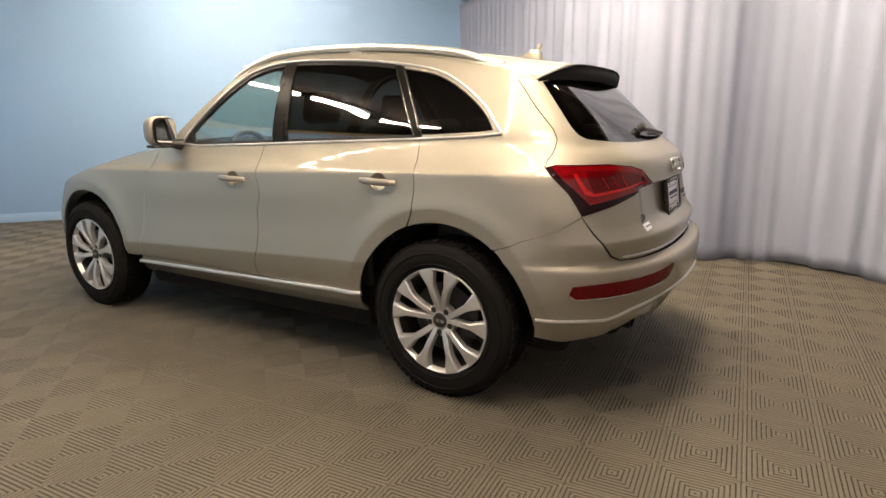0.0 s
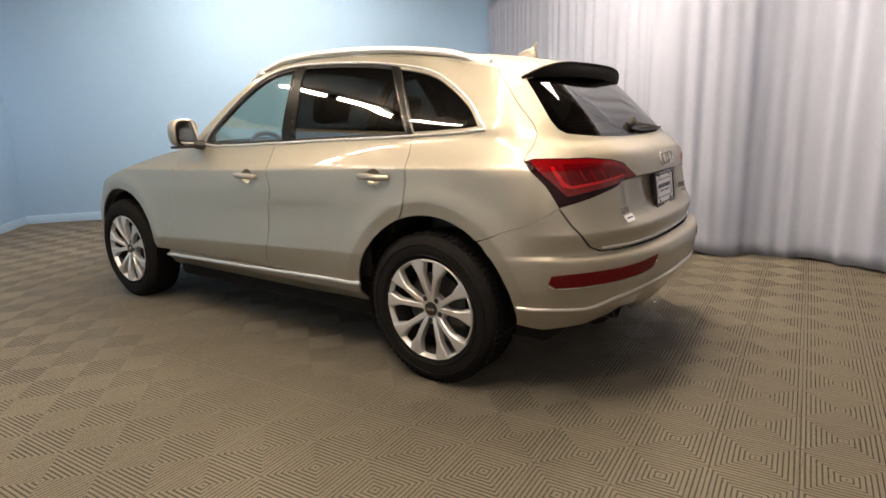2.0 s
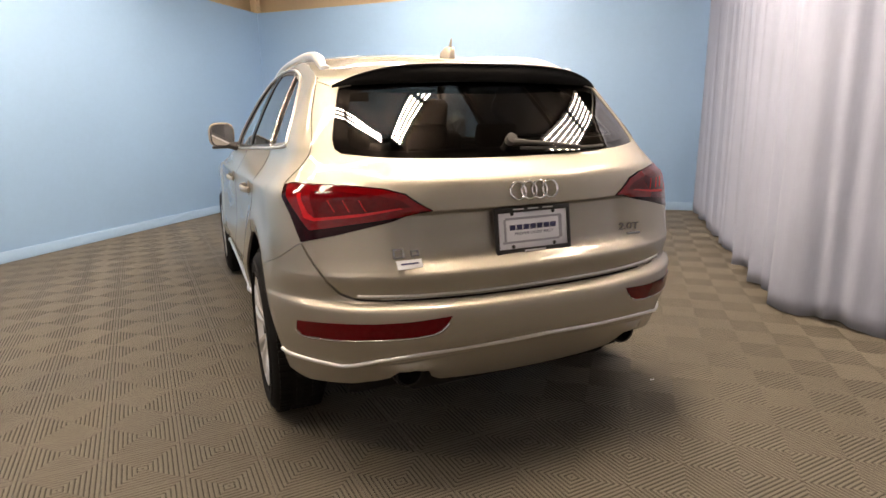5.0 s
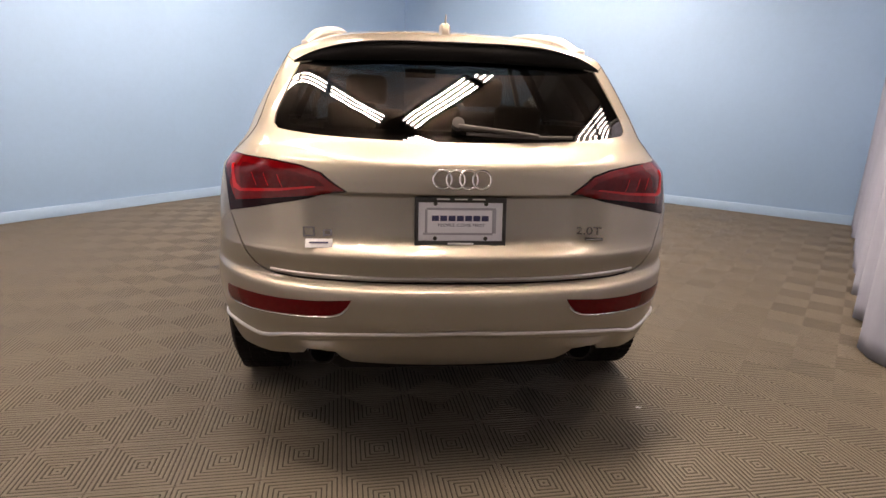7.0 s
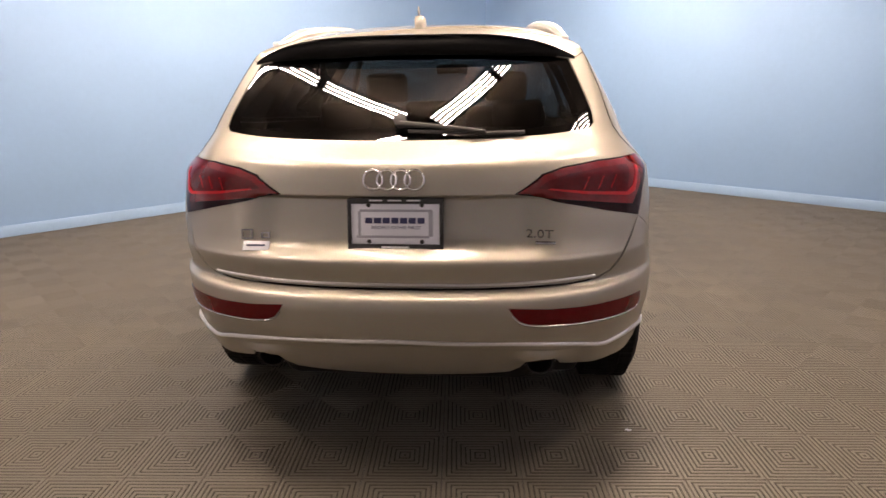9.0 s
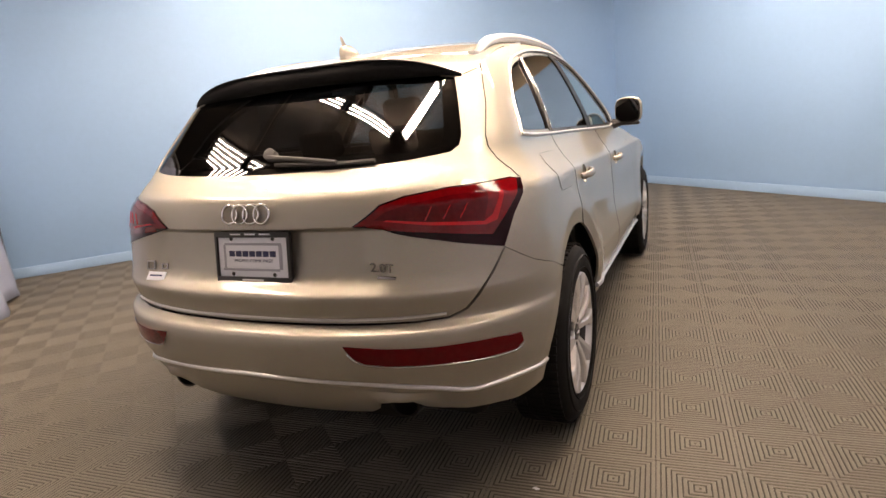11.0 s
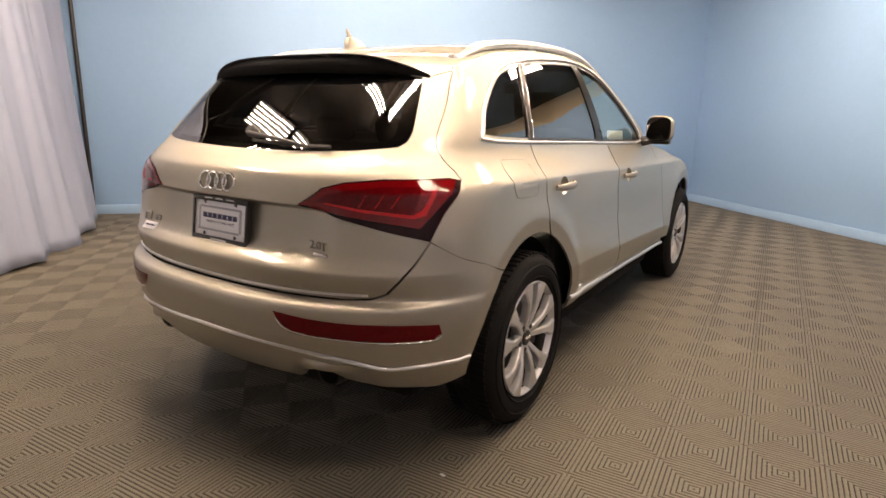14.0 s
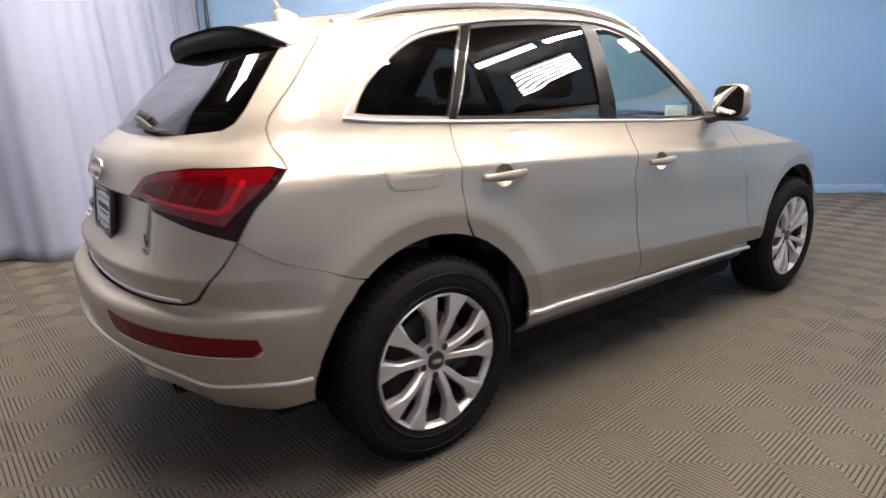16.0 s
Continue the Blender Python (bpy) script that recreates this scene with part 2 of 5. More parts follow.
def tube_bm(points, radius, sides=8, flat=1.0, cap=True):
    """A round or flattened bar along a line of points; radius may be a list."""
    bm = bmesh.new()
    pts = [Vector(p) for p in points]
    rs = radius if isinstance(radius, (list, tuple)) else [radius] * len(pts)
    rings = []
    for i, p in enumerate(pts):
        d = (pts[min(i + 1, len(pts) - 1)] - pts[max(i - 1, 0)]).normalized()
        up = Vector((0, 0, 1)) if abs(d.z) < 0.95 else Vector((1, 0, 0))
        u = d.cross(up).normalized()
        v = u.cross(d)
        rings.append([bm.verts.new(p + rs[i] * (math.cos(2 * math.pi * k / sides) * u * flat + math.sin(2 * math.pi * k / sides) * v)) for k in range(sides)])
    for p, q in zip(rings, rings[1:]):
        for k in range(sides):
            bm.faces.new((p[k], p[(k + 1) % sides], q[(k + 1) % sides], q[k]))
    if cap:
        bm.faces.new(rings[0])
        bm.faces.new(rings[-1][::-1])
    bmesh.ops.recalc_face_normals(bm, faces=bm.faces[:])
    return bm
# ---- the booth ----
def slab(name, p, q, thick, z0, z1, material, label, category, outward=1, bevel=0.004):
    """An upright wall piece from p to q; its inner face lies on the line, its thickness outside."""
    d = (q - p)
    length = d.length
    m = Matrix.Translation((p.x, p.y, 0)) @ Matrix.Rotation(math.atan2(d.y, d.x), 4, "Z")
    bm = box_bm(0, length, 0 if outward > 0 else -thick, thick if outward > 0 else 0, z0, z1, bevel, m)
    ob = mesh_ob(name, bm, material, 30)
    return tagged(ob, label, category, kind="structure")


LEFT_LEN, RIGHT_LEN = 8.42, 6.85
slab("wall_left", booth(LEFT_LEN, 0), booth(0, 0), 0.12, 0, WALL_TOP, BLUE, "matte light blue painted booth wall with uneven sheen", "wall")
slab("wall_right", booth(0, -0.12), booth(0, RIGHT_LEN), 0.12, 0, WALL_TOP, BLUE, "matte light blue painted wall beside the curtain", "wall")
slab("baseboard_left", booth(LEFT_LEN, 0.002), booth(0.016, 0.002), 0.016, 0.0, 0.11, BLUE_TRIM, "light blue painted baseboard along the wall", "baseboard", -1, 0.005)
slab("baseboard_right", booth(0.002, 0.016), booth(0.002, RIGHT_LEN), 0.016, 0.0, 0.11, BLUE_TRIM, "light blue painted baseboard along the wall", "baseboard", -1, 0.005)
# hall above the booth walls
slab("wall_hall_left", booth(10.1, -0.35), booth(-0.6, -0.35), 0.2, 0, CEIL, BEIGE, "warm beige hall wall above the blue booth", "wall")
slab("wall_hall_right", booth(-0.35, -0.6), booth(-0.35, 9.0), 0.2, 0, CEIL, BEIGE, "warm beige hall wall above the blue booth", "wall")
# two unseen walls, added and kept pale to bounce light onto the car's rear
slab("fill_wall_back", booth(10.1, 9.0), booth(10.1, -0.6), 0.2, 0, CEIL, PALE, "unseen pale grey wall added behind the curtains to bounce light", "wall")
slab("fill_wall_side", booth(-0.6, 9.0), booth(10.1, 9.0), 0.2, 0, CEIL, PALE, "unseen pale grey wall added beyond the curtain to bounce light", "wall")


def quad_sheet(name, a0, a1, b0, b1, z, thick, material, label, category):
    bm = bmesh.new()
    low = [bm.verts.new(booth(a, b, z - (thick if thick > 0 else 0))) for a, b in ((a0, b0), (a0, b1), (a1, b1), (a1, b0))]
    top = [bm.verts.new(booth(a, b, z + (0 if thick > 0 else -thick))) for a, b in ((a0, b0), (a0, b1), (a1, b1), (a1, b0))]
    bm.faces.new(low)
    bm.faces.new(top[::-1])
    for k in range(4):
        bm.faces.new((low[k], top[k], top[(k + 1) % 4], low[(k + 1) % 4]))
    bmesh.ops.recalc_face_normals(bm, faces=bm.faces[:])
    return tagged(mesh_ob(name, bm, material, 0), label, category, kind="structure")


floor = quad_sheet("floor", -0.6, 11.6, -0.6, 10.6, -0.014, 0.1, SUBFLOOR, "taupe interlocking plastic tile floor over dark concrete", "floor")
quad_sheet("ceiling", -0.6, 11.6, -0.6, 10.6, CEIL, -0.1, CEILING_MAT, "plain warm-lit ceiling over the photo booth", "ceiling")
# corner post where the two booth walls meet, above them
post = tagged(mesh_ob("corner_post", box_bm(-0.05, 0.05, -0.05, 0.05, WALL_TOP + 0.002, CEIL - 0.002, 0.008, Matrix.Translation(booth(-0.06, -0.06)) @ Matrix.Rotation(ANG, 4, "Z")), BEIGE), "beige square post above the blue wall corner", "post")


def spline(points, step=0.02):
    """Evenly spaced points and their lengths along a smooth plan curve through the given ones."""
    pts = [Vector((*p, 0)) for p in points]
    ext = [2 * pts[0] - pts[1], *pts, 2 * pts[-1] - pts[-2]]
    fine = []
    for i in range(1, len(ext) - 2):
        p0, p1, p2, p3 = ext[i - 1:i + 3]
        for k in range(24):
            t = k / 24
            fine.append(0.5 * ((2 * p1) + (p2 - p0) * t + (2 * p0 - 5 * p1 + 4 * p2 - p3) * t * t + (3 * p1 - p0 - 3 * p2 + p3) * t ** 3))
    fine.append(pts[-1])
    out, left = [fine[0]], step
    for p, q in zip(fine, fine[1:]):
        d = (q - p).length
        while d >= left > 0:
            p = p + (q - p) * (left / d)
            out.append(p)
            d -= left
            left = step
        left -= d
    return out


def curtain(name, points, label, seed, top=2.88, hem_points=None, calm=1.0):
    """A hanging pleated cloth along a plan curve: pleats tight at the rail, wider and wandering at the hem, which may hang off line."""
    rng = random.Random(seed)
    line = spline(points, 0.016)
    low = spline(hem_points or points, 0.016)
    shift = [low[min(int(i * len(low) / len(line)), len(low) - 1)] - p if hem_points else Vector((0, 0, 0)) for i, p in enumerate(line)]
    waves = [(rng.uniform(0.13, 0.24), rng.uniform(0, 6.28), rng.uniform(0.5, 1.0)) for _ in range(3)]
    long_waves = [(rng.uniform(0.5, 0.9), rng.uniform(0, 6.28)) for _ in range(2)]
    bm = bmesh.new()
    rows = 26
    grid = []
    for i, p in enumerate(line):
        s = i * 0.016
        d = (line[min(i + 1, len(line) - 1)] - line[max(i - 1, 0)]).normalized()
        n = Vector((d.y, -d.x, 0))
        col = []
        for j in range(rows + 1):
            h = j / rows                                   # 0 at the rail, 1 at the hem
            off = 0.0
            for w, ph, am in waves:
                drift = 0.55 * math.sin(h * 2.1 + ph * 3 + s * 0.7)
                off += calm * am * (0.004 + 0.007 * h) * math.sin(2 * math.pi * s / w + ph + drift)
            for w, ph in long_waves:
                off += 0.028 / calm * h * math.sin(2 * math.pi * s / w + ph + 0.6 * h)
            fold = 0.5 + 0.5 * math.sin(2 * math.pi * s / 0.19 + 1.3 * math.sin(1.9 * s + seed) + 0.9 * math.sin(4.7 * s) + 0.6 * h)
            off += calm * (0.009 + 0.007 * math.sin(s * 1.7 + seed) + 0.006 * h) * (fold - 0.5)
            scallop = 0.020 * math.sin(2 * math.pi * s / 0.20) ** 2 * (1 - h) ** 6
            hem = 0.012 + 0.012 * math.sin(s * 5.1 + seed) + 0.010 * math.sin(s * 13.7)
            z = top - scallop - h * (top - hem)
            q = p + n * off + shift[i] * h ** 1.4
            col.append(bm.verts.new((q.x, q.y, z)))
        grid.append(col)
    for a, b in zip(grid, grid[1:]):
        for j in range(rows):
            bm.faces.new((a[j], b[j], b[j + 1], a[j + 1]))
    ob = mesh_ob(name, bm, FABRIC, 0)
    for poly in ob.data.polygons:
        poly.use_smooth = True
    sol = ob.modifiers.new("cloth", "SOLIDIFY")
    sol.thickness = 0.003
    return tagged(ob, label, "curtain")


# the curtains leave the back corner open towards the hall
RIGHT_LINE = [booth(*p) for p in ((0.0, 6.64), (1.5, 6.66), (3.0, 6.73), (3.9, 6.76), (4.32, 6.78), (4.55, 6.92), (4.73, 7.22), (4.85, 7.52), (5.08, 7.74), (5.5, 7.86), (6.0, 7.96), (6.4, 8.02))]
LEFT_LINE = [booth(*p) for p in ((8.38, 0.10), (8.34, 0.7), (8.30, 1.5), (8.30, 2.2), (8.32, 2.7), (8.42, 3.0), (8.66, 3.12), (8.95, 3.14), (9.25, 3.22), (9.5, 3.35))]
LEFT_HEM = [booth(*p) for p in ((8.34, 0.08), (8.17, 0.65), (8.05, 1.5), (8.10, 2.2), (8.20, 2.7), (8.33, 2.98), (8.60, 3.10), (8.93, 3.13), (9.25, 3.22), (9.5, 3.35))]
right_curtain = curtain("curtain", [(p.x, p.y) for p in RIGHT_LINE], "pale grey pleated curtain hanging from a steel rail", 3)
left_curtain = curtain("curtain", [(p.x, p.y) for p in LEFT_LINE], "pale grey pleated curtain beside the blue wall", 8, hem_points=[(p.x, p.y) for p in LEFT_HEM], calm=0.6)
for line, ob_label in ((RIGHT_LINE, "galvanised pipe rail carrying the pale curtain"), (LEFT_LINE, "galvanised pipe rail carrying the pale curtain")):
    pts = spline([(p.x, p.y) for p in line], 0.15)
    rail = empty("curtain_rail")
    tagged(rail, ob_label, "curtain rail")
    part("rail", tube_bm([(p.x, p.y, 2.955) for p in pts], 0.017, 10), RAIL_STEEL, rail)
    ring = lathe([(0.004 * math.cos(k * math.pi / 3), 0.028 + 0.004 * math.sin(k * math.pi / 3)) for k in range(7)], 14, "x")
    first = part("ring", ring, RAIL_STEEL, rail)
    for k, p in enumerate(pts[1:-1]):
        o = first if k == 0 else first.copy()
        if k:
            scene.collection.objects.link(o)
        d = pts[k + 2] - pts[k]
        o.matrix_basis = pose(p.x, p.y, 2.925, 0, 0, math.degrees(math.atan2(d.y, d.x)))
    for k in range(2, len(pts) - 1, 16):
        p = pts[k]
        part("hanger", tube_bm([(p.x, p.y, 2.97), (p.x, p.y, CEIL - 0.003)], 0.006, 6), RAIL_STEEL, rail)


# dark upright strip added for the dark gap between curtain and wall's end
tagged(mesh_ob("dark_gap_strip", tube_bm([(*booth(8.30, 0.05)[:2], 0.0), (*booth(8.30, 0.05)[:2], 2.98)], 0.022, 14), BLACK), "thin dark upright strip standing in for the gap beside the curtain", "post")

# ---- ceiling lights ----
def ceiling_light(length, tubes, width, tube_mat):
    """A surface strip fixture: dark tray with open fluorescent tubes below it."""
    top = empty("ceiling_light")
    tray = bmesh.new()
    add_box(tray, -length / 2, length / 2, -width / 2, width / 2, -0.03, 0.0, 0.006)
    for e in (-1, 1):
        add_box(tray, e * length / 2 - 0.02 * (e > 0), e * length / 2 + 0.02 * (e < 0), -width / 2, width / 2, -0.075, -0.03, 0.004)
    part("housing", tray, HOUSING, top)
    for k in range(tubes):
        y = (k - (tubes - 1) / 2) * (width / tubes)
        part("tube", tube_bm([(-length / 2 + 0.025, y, -0.055), (length / 2 - 0.025, y, -0.055)], 0.006 if width < 0.3 else 0.0085, 8), tube_mat, top)
    return tagged(top, "dark fluorescent ceiling fixture with bare glowing tubes", "ceiling light", "ceiling lights")


strip, wide_strip, panel_light = ceiling_light(0.76, 3, 0.13, TUBE_STRIP), ceiling_light(0.76, 4, 0.18, TUBE_WIDE), ceiling_light(0.80, 6, 0.58, TUBE)
back_strip, back_panel, right_panel = ceiling_light(0.84, 3, 0.13, TUBE_BACK), ceiling_light(0.68, 6, 0.44, TUBE_DIM), ceiling_light(0.68, 6, 0.44, TUBE_RIGHT)
for ob in (panel_light, back_panel, right_panel):
    tagged(ob, "broad six-tube fluorescent ceiling fixture")
for master, plan, skew in ((strip, STRIPS, 0), (wide_strip, WIDE_STRIPS, 0), (panel_light, PANELS, 0), (back_strip, BACK_STRIPS, 7.4), (back_panel, BACK_PANELS, 0), (right_panel, RIGHT_PANELS, 0)):
    for k, (a, b, along) in enumerate(plan):
        m = Matrix.Translation(booth(a, b, LIGHT_Z)) @ Matrix.Rotation(ANG + (0 if along == "a" else math.pi / 2) + radians(skew), 4, "Z")
        if k:
            copy_thing(master, m)
        else:
            master.matrix_basis = m
# ---- the car: body surface as level contours, cut into panels ----
from mathutils.geometry import delaunay_2d_cdt


def table(zs, vs):
    """A smooth curve through a few values."""
    zs, vs = np.array(zs, float), np.array(vs, float)
    h, d = np.diff(zs), np.diff(vs) / np.diff(zs)
    m = np.empty(len(zs))
    m[1:-1] = np.where(d[:-1] * d[1:] > 0, 2 * d[:-1] * d[1:] / np.where(d[:-1] + d[1:] == 0, 1, d[:-1] + d[1:]), 0)
    m[0], m[-1] = d[0], d[-1]

    def f(z):
        z = min(max(z, zs[0]), zs[-1])
        i = min(max(int(np.searchsorted(zs, z)) - 1, 0), len(h) - 1)
        t = (z - zs[i]) / h[i]
        return float((2 * t ** 3 - 3 * t * t + 1) * vs[i] + (t ** 3 - 2 * t * t + t) * h[i] * m[i] + (3 * t * t - 2 * t ** 3) * vs[i + 1] + (t ** 3 - t * t) * h[i] * m[i + 1])
    return f


# half width, rear end on the centre line, where the rear corner begins, front end
W0 = table([0.18, 0.30, 0.40, 0.50, 0.62, 0.75, 0.88, 0.98, 1.010, 1.022, 1.045, 1.10, 1.16, 1.20, 1.30, 1.42, 1.52, 1.58, 1.64],
           [0.86, 0.895, 0.922, 0.932, 0.925, 0.913, 0.903, 0.895, 0.892, 0.886, 0.868, 0.829, 0.798, 0.785, 0.738, 0.674, 0.610, 0.560, 0.500])


def W(z, y=0.0):
    """Half width; the shoulder line falls gently towards the front."""
    near = max(0.0, 1 - abs(z - 1.0) / 0.16)
    return W0(z + (0.034 * min(max(y, -0.3), 3.0) - 0.022) * near)


Y0 = table([0.20, 0.30, 0.345, 0.40, 0.47, 0.50, 0.515, 0.56, 0.62, 0.645, 0.660, 0.668, 0.678, 0.70, 0.758, 0.765, 0.780, 0.811, 0.88, 0.95, 0.985, 1.03, 1.065, 1.080, 1.10, 1.127, 1.136, 1.143, 1.18, 1.24, 1.30, 1.36, 1.42, 1.50],
           [-0.70, -0.79, -0.835, -0.868, -0.896, -0.905, -0.917, -0.922, -0.925, -0.922, -0.912, -0.884, -0.858, -0.862, -0.8752, -0.8745, -0.8645, -0.8475, -0.828, -0.817, -0.812, -0.806, -0.797, -0.784, -0.752, -0.7035, -0.6870, -0.6788, -0.6435, -0.5865, -0.527, -0.465, -0.401, -0.314])
YC = table([0.20, 0.45, 0.61, 0.75, 0.88, 1.07, 1.18, 1.42, 1.50], [-0.10, -0.10, -0.20, -0.28, -0.33, -0.26, -0.22, -0.18, -0.16])
YF = table([0.20, 0.40, 0.60, 0.80, 0.95, 1.10], [3.55, 3.68, 3.70, 3.62, 3.45, 3.2])
YF0 = 2.72
QY = 2.7


def PX(z):
    """How square the plan of the rear is: rounder below, flatter across the window."""
    t = min(max((z - 1.06) / 0.10, 0), 1)
    return 2.5 + 1.5 * t * t * (3 - 2 * t)


def valance_z(x):
    """Height of the step between the bumper strip and the valance below it."""
    return 0.488 - 0.128 * x * x


def spread(s, z):
    """Domain (round the body, height) to place."""
    w, yc, y0 = W(z), YC(z), Y0(z)
    if s <= 1:
        a = max(s, 0) * math.pi / 2
        x, y = w * math.sin(a) ** (2 / PX(z)), yc - (yc - y0) * math.cos(a) ** (2 / QY)
    else:
        y = yc + s - 1
        w = W(z, y)
        if y <= YF0:
            x = w
        else:
            b = min(s - 1 - (YF0 - yc), 1.0) * math.pi / 2
            x, y = w * max(math.cos(b), 0) ** (2 / PX(z)), YF0 + (YF(z) - YF0) * max(math.sin(b), 0) ** (2 / QY)
    # plate recess in the tailgate, under a step between the lamps
    k = min(max((0.56 - x) / 0.16, 0), 1)
    if s < 0.9 and 0.768 < z < 0.974:
        deep = min((z - 0.768) / 0.060, 1) if z < 0.960 else max((0.974 - z) / 0.014, 0)
        y += 0.042 * k * k * (3 - 2 * k) * deep * deep * (3 - 2 * deep)
    # crease and hollow along the doors
    if 0.30 < y < 2.40 and z < 0.95:
        zc = 0.60 - 0.045 * (y - 0.4)
        e = min((y - 0.30) / 0.14, (2.40 - y) / 0.14, 1)
        e = e * e * (3 - 2 * e)
        wide = min((y - 0.30) / 0.7, (2.40 - y) / 0.6, 1)
        wide = wide * wide * (3 - 2 * wide)
        up = z - zc
        if up > 0:
            x -= wide * 0.007 * math.sin(math.pi * min(up / 0.34, 1)) ** 2 - e * 0.003 * math.exp(-up / 0.035)
        else:
            x -= e * (min(-up * 0.17, 0.024) - 0.003)
    # sill turns under
    if 0.40 < y < 2.45 and z < 0.385:
        x -= 0.85 * (0.385 - z)
    # lower valance set back under the bumper strip, domed over the exhaust tips
    if s < 0.95 and z < 0.49:
        k2 = min(max((0.69 - x) / 0.09, 0), 1)
        step = min(max((valance_z(x) - z) / 0.009, 0), 1)
        y += 0.022 * k2 * k2 * (3 - 2 * k2) * step * step * (3 - 2 * step)
        y -= 0.034 * math.exp(-((x - 0.487) / 0.070) ** 2 - ((z - 0.412) / 0.032) ** 2)
    # flared arches
    for cy in (0.0, 2.807):
        r = math.hypot(y - cy, z - 0.366)
        if 0.40 < r < 0.70 and s > 0.6:
            lip = 0.012 * math.exp(-((r - 0.512) / 0.07) ** 2) if r > 0.512 else 0.012 - 0.16 * (0.512 - r)
            x += lip * (1 if z > 0.45 else max((z - 0.25) / 0.2, 0))
    return Vector((x, y, z))


def R(x, z):
    """Domain point for a place on the rear, by x."""
    return (2 / math.pi * math.asin(min(max(x / W(z), 0), 1) ** (PX(z) / 2)), z)


def Y(y, z):
    """Domain point for a place on the side, by y."""
    yc, y0 = YC(z), Y0(z)
    if y >= YF0:
        return (1 + YF0 - yc + 2 / math.pi * math.asin(min((y - YF0) / (YF(z) - YF0), 1) ** (QY / 2)), z)
    if y >= yc:
        return (1 + y - yc, z)
    return (2 / math.pi * math.acos(min((yc - y) / (yc - y0), 1) ** (QY / 2)), z)


def normal_at(f, s, z, e=0.004):
    du, dv = f(s + e, z) - f(s - e, z), f(s, z + e) - f(s, z - e)
    n = du.cross(dv)
    return n.normalized() if n.length > 1e-12 else Vector((1, 0, 0))


def dense(poly, step=0.03):
    out = []
    for (a, b), (c, d) in zip(poly, poly[1:] + poly[:1]):
        k = max(1, int(math.ceil(math.hypot(c - a, d - b) / step)))
        out += [(a + (c - a) * i / k, b + (d - b) * i / k) for i in range(k)]
    return out


def smooth_line(pts, n=6):
    """A rounded line through points in the domain."""
    ext = [pts[0], *pts, pts[-1]]
    out = []
    for i in range(1, len(ext) - 2):
        p0, p1, p2, p3 = (np.array(q, float) for q in ext[i - 1:i + 3])
        for k in range(n):
            t = k / n
            out.append(tuple(0.5 * (2 * p1 + (p2 - p0) * t + (2 * p0 - 5 * p1 + 4 * p2 - p3) * t * t + (3 * p1 - p0 - 3 * p2 + p3) * t ** 3)))
    return out + [tuple(pts[-1])]


def area2(poly):
    return sum(a * d - c * b for (a, b), (c, d) in zip(poly, poly[1:] + poly[:1]))


def inset(poly, d):
    """The polygon moved inwards by d, or outwards for d below 0."""
    if area2(poly) < 0:
        poly = poly[::-1]
    out, n = [], len(poly)
    for i in range(n):
        p0, p1, p2 = (np.array(poly[(i + k) % n], float) for k in (-1, 0, 1))
        e0, e1 = p1 - p0, p2 - p1
        n0 = np.array([-e0[1], e0[0]]) / max(np.hypot(*e0), 1e-9)
        n1 = np.array([-e1[1], e1[0]]) / max(np.hypot(*e1), 1e-9)
        m = n0 + n1
        k = max(float(m @ n0), 0.5)
        out.append(tuple(p1 + m * d / k))
    return out


def inside(p, poly):
    hit = False
    x, y = p
    for (a, b), (c, d) in zip(poly, poly[1:] + poly[:1]):
        if (b > y) != (d > y) and x < (c - a) * (y - b) / (d - b) + a:
            hit = not hit
    return hit


def side_rows():
    """Points along the door crease and the shoulder line, so that their edges stay crisp."""
    out = []
    for k in range(104):
        y = 0.31 + 0.02 * k
        out += [Y(y, 0.60 - 0.045 * (y - 0.4) + d) for d in (-0.014, -0.006, 0.0, 0.006, 0.014)]
    for cy in (0.0, 2.807):
        for k in range(92):
            a = radians(2 * k - 1)
            out += [Y(cy + r * math.cos(a), 0.366 + r * math.sin(a)) for r in (0.470, 0.490, 0.506, 0.512, 0.518, 0.530)]
    for k in range(240):
        y = -0.25 + 0.0125 * k
        for c in (1.000, 1.010, 1.017, 1.025, 1.038):
            z = c
            for _ in range(6):
                z = c - (0.034 * y - 0.022) * max(0.0, 1 - abs(z - 1.0) / 0.16)
            out.append(Y(y, z))
    return [q for q in out if 0 <= q[0] < 9]


def rear_rows():
    """Points along the level steps of the tailgate and bumper."""
    out = []
    for z in (0.385, 0.400, 0.415, 0.638, 0.644, 0.651, 0.658, 0.663, 0.668, 0.673, 0.679, 0.735, 0.748, 0.754, 0.758, 0.7615, 0.765, 0.770, 0.776, 0.782, 0.792, 0.954, 0.960, 0.965, 0.970, 0.974, 0.980, 1.060, 1.068, 1.076, 1.085, 1.095, 1.108, 1.122, 1.135):
        out += [(-0.86 + 0.02 * k, z) for k in range(87)]
    for k in range(-35, 36):
        for d in (-0.018, -0.012, -0.008, -0.004, 0.0, 0.005):
            x = 0.02 * k
            u, z = R(abs(x), valance_z(x) + d)
            out.append((math.copysign(u, x), z))
    for k in range(40):
        a = radians(125 + 1.4 * k)
        for r in (0.470, 0.490, 0.506, 0.512, 0.518, 0.530):
            u, z = Y(r * math.cos(a), 0.366 + r * math.sin(a))
            out += [(u, z), (-u, z)]
    return out


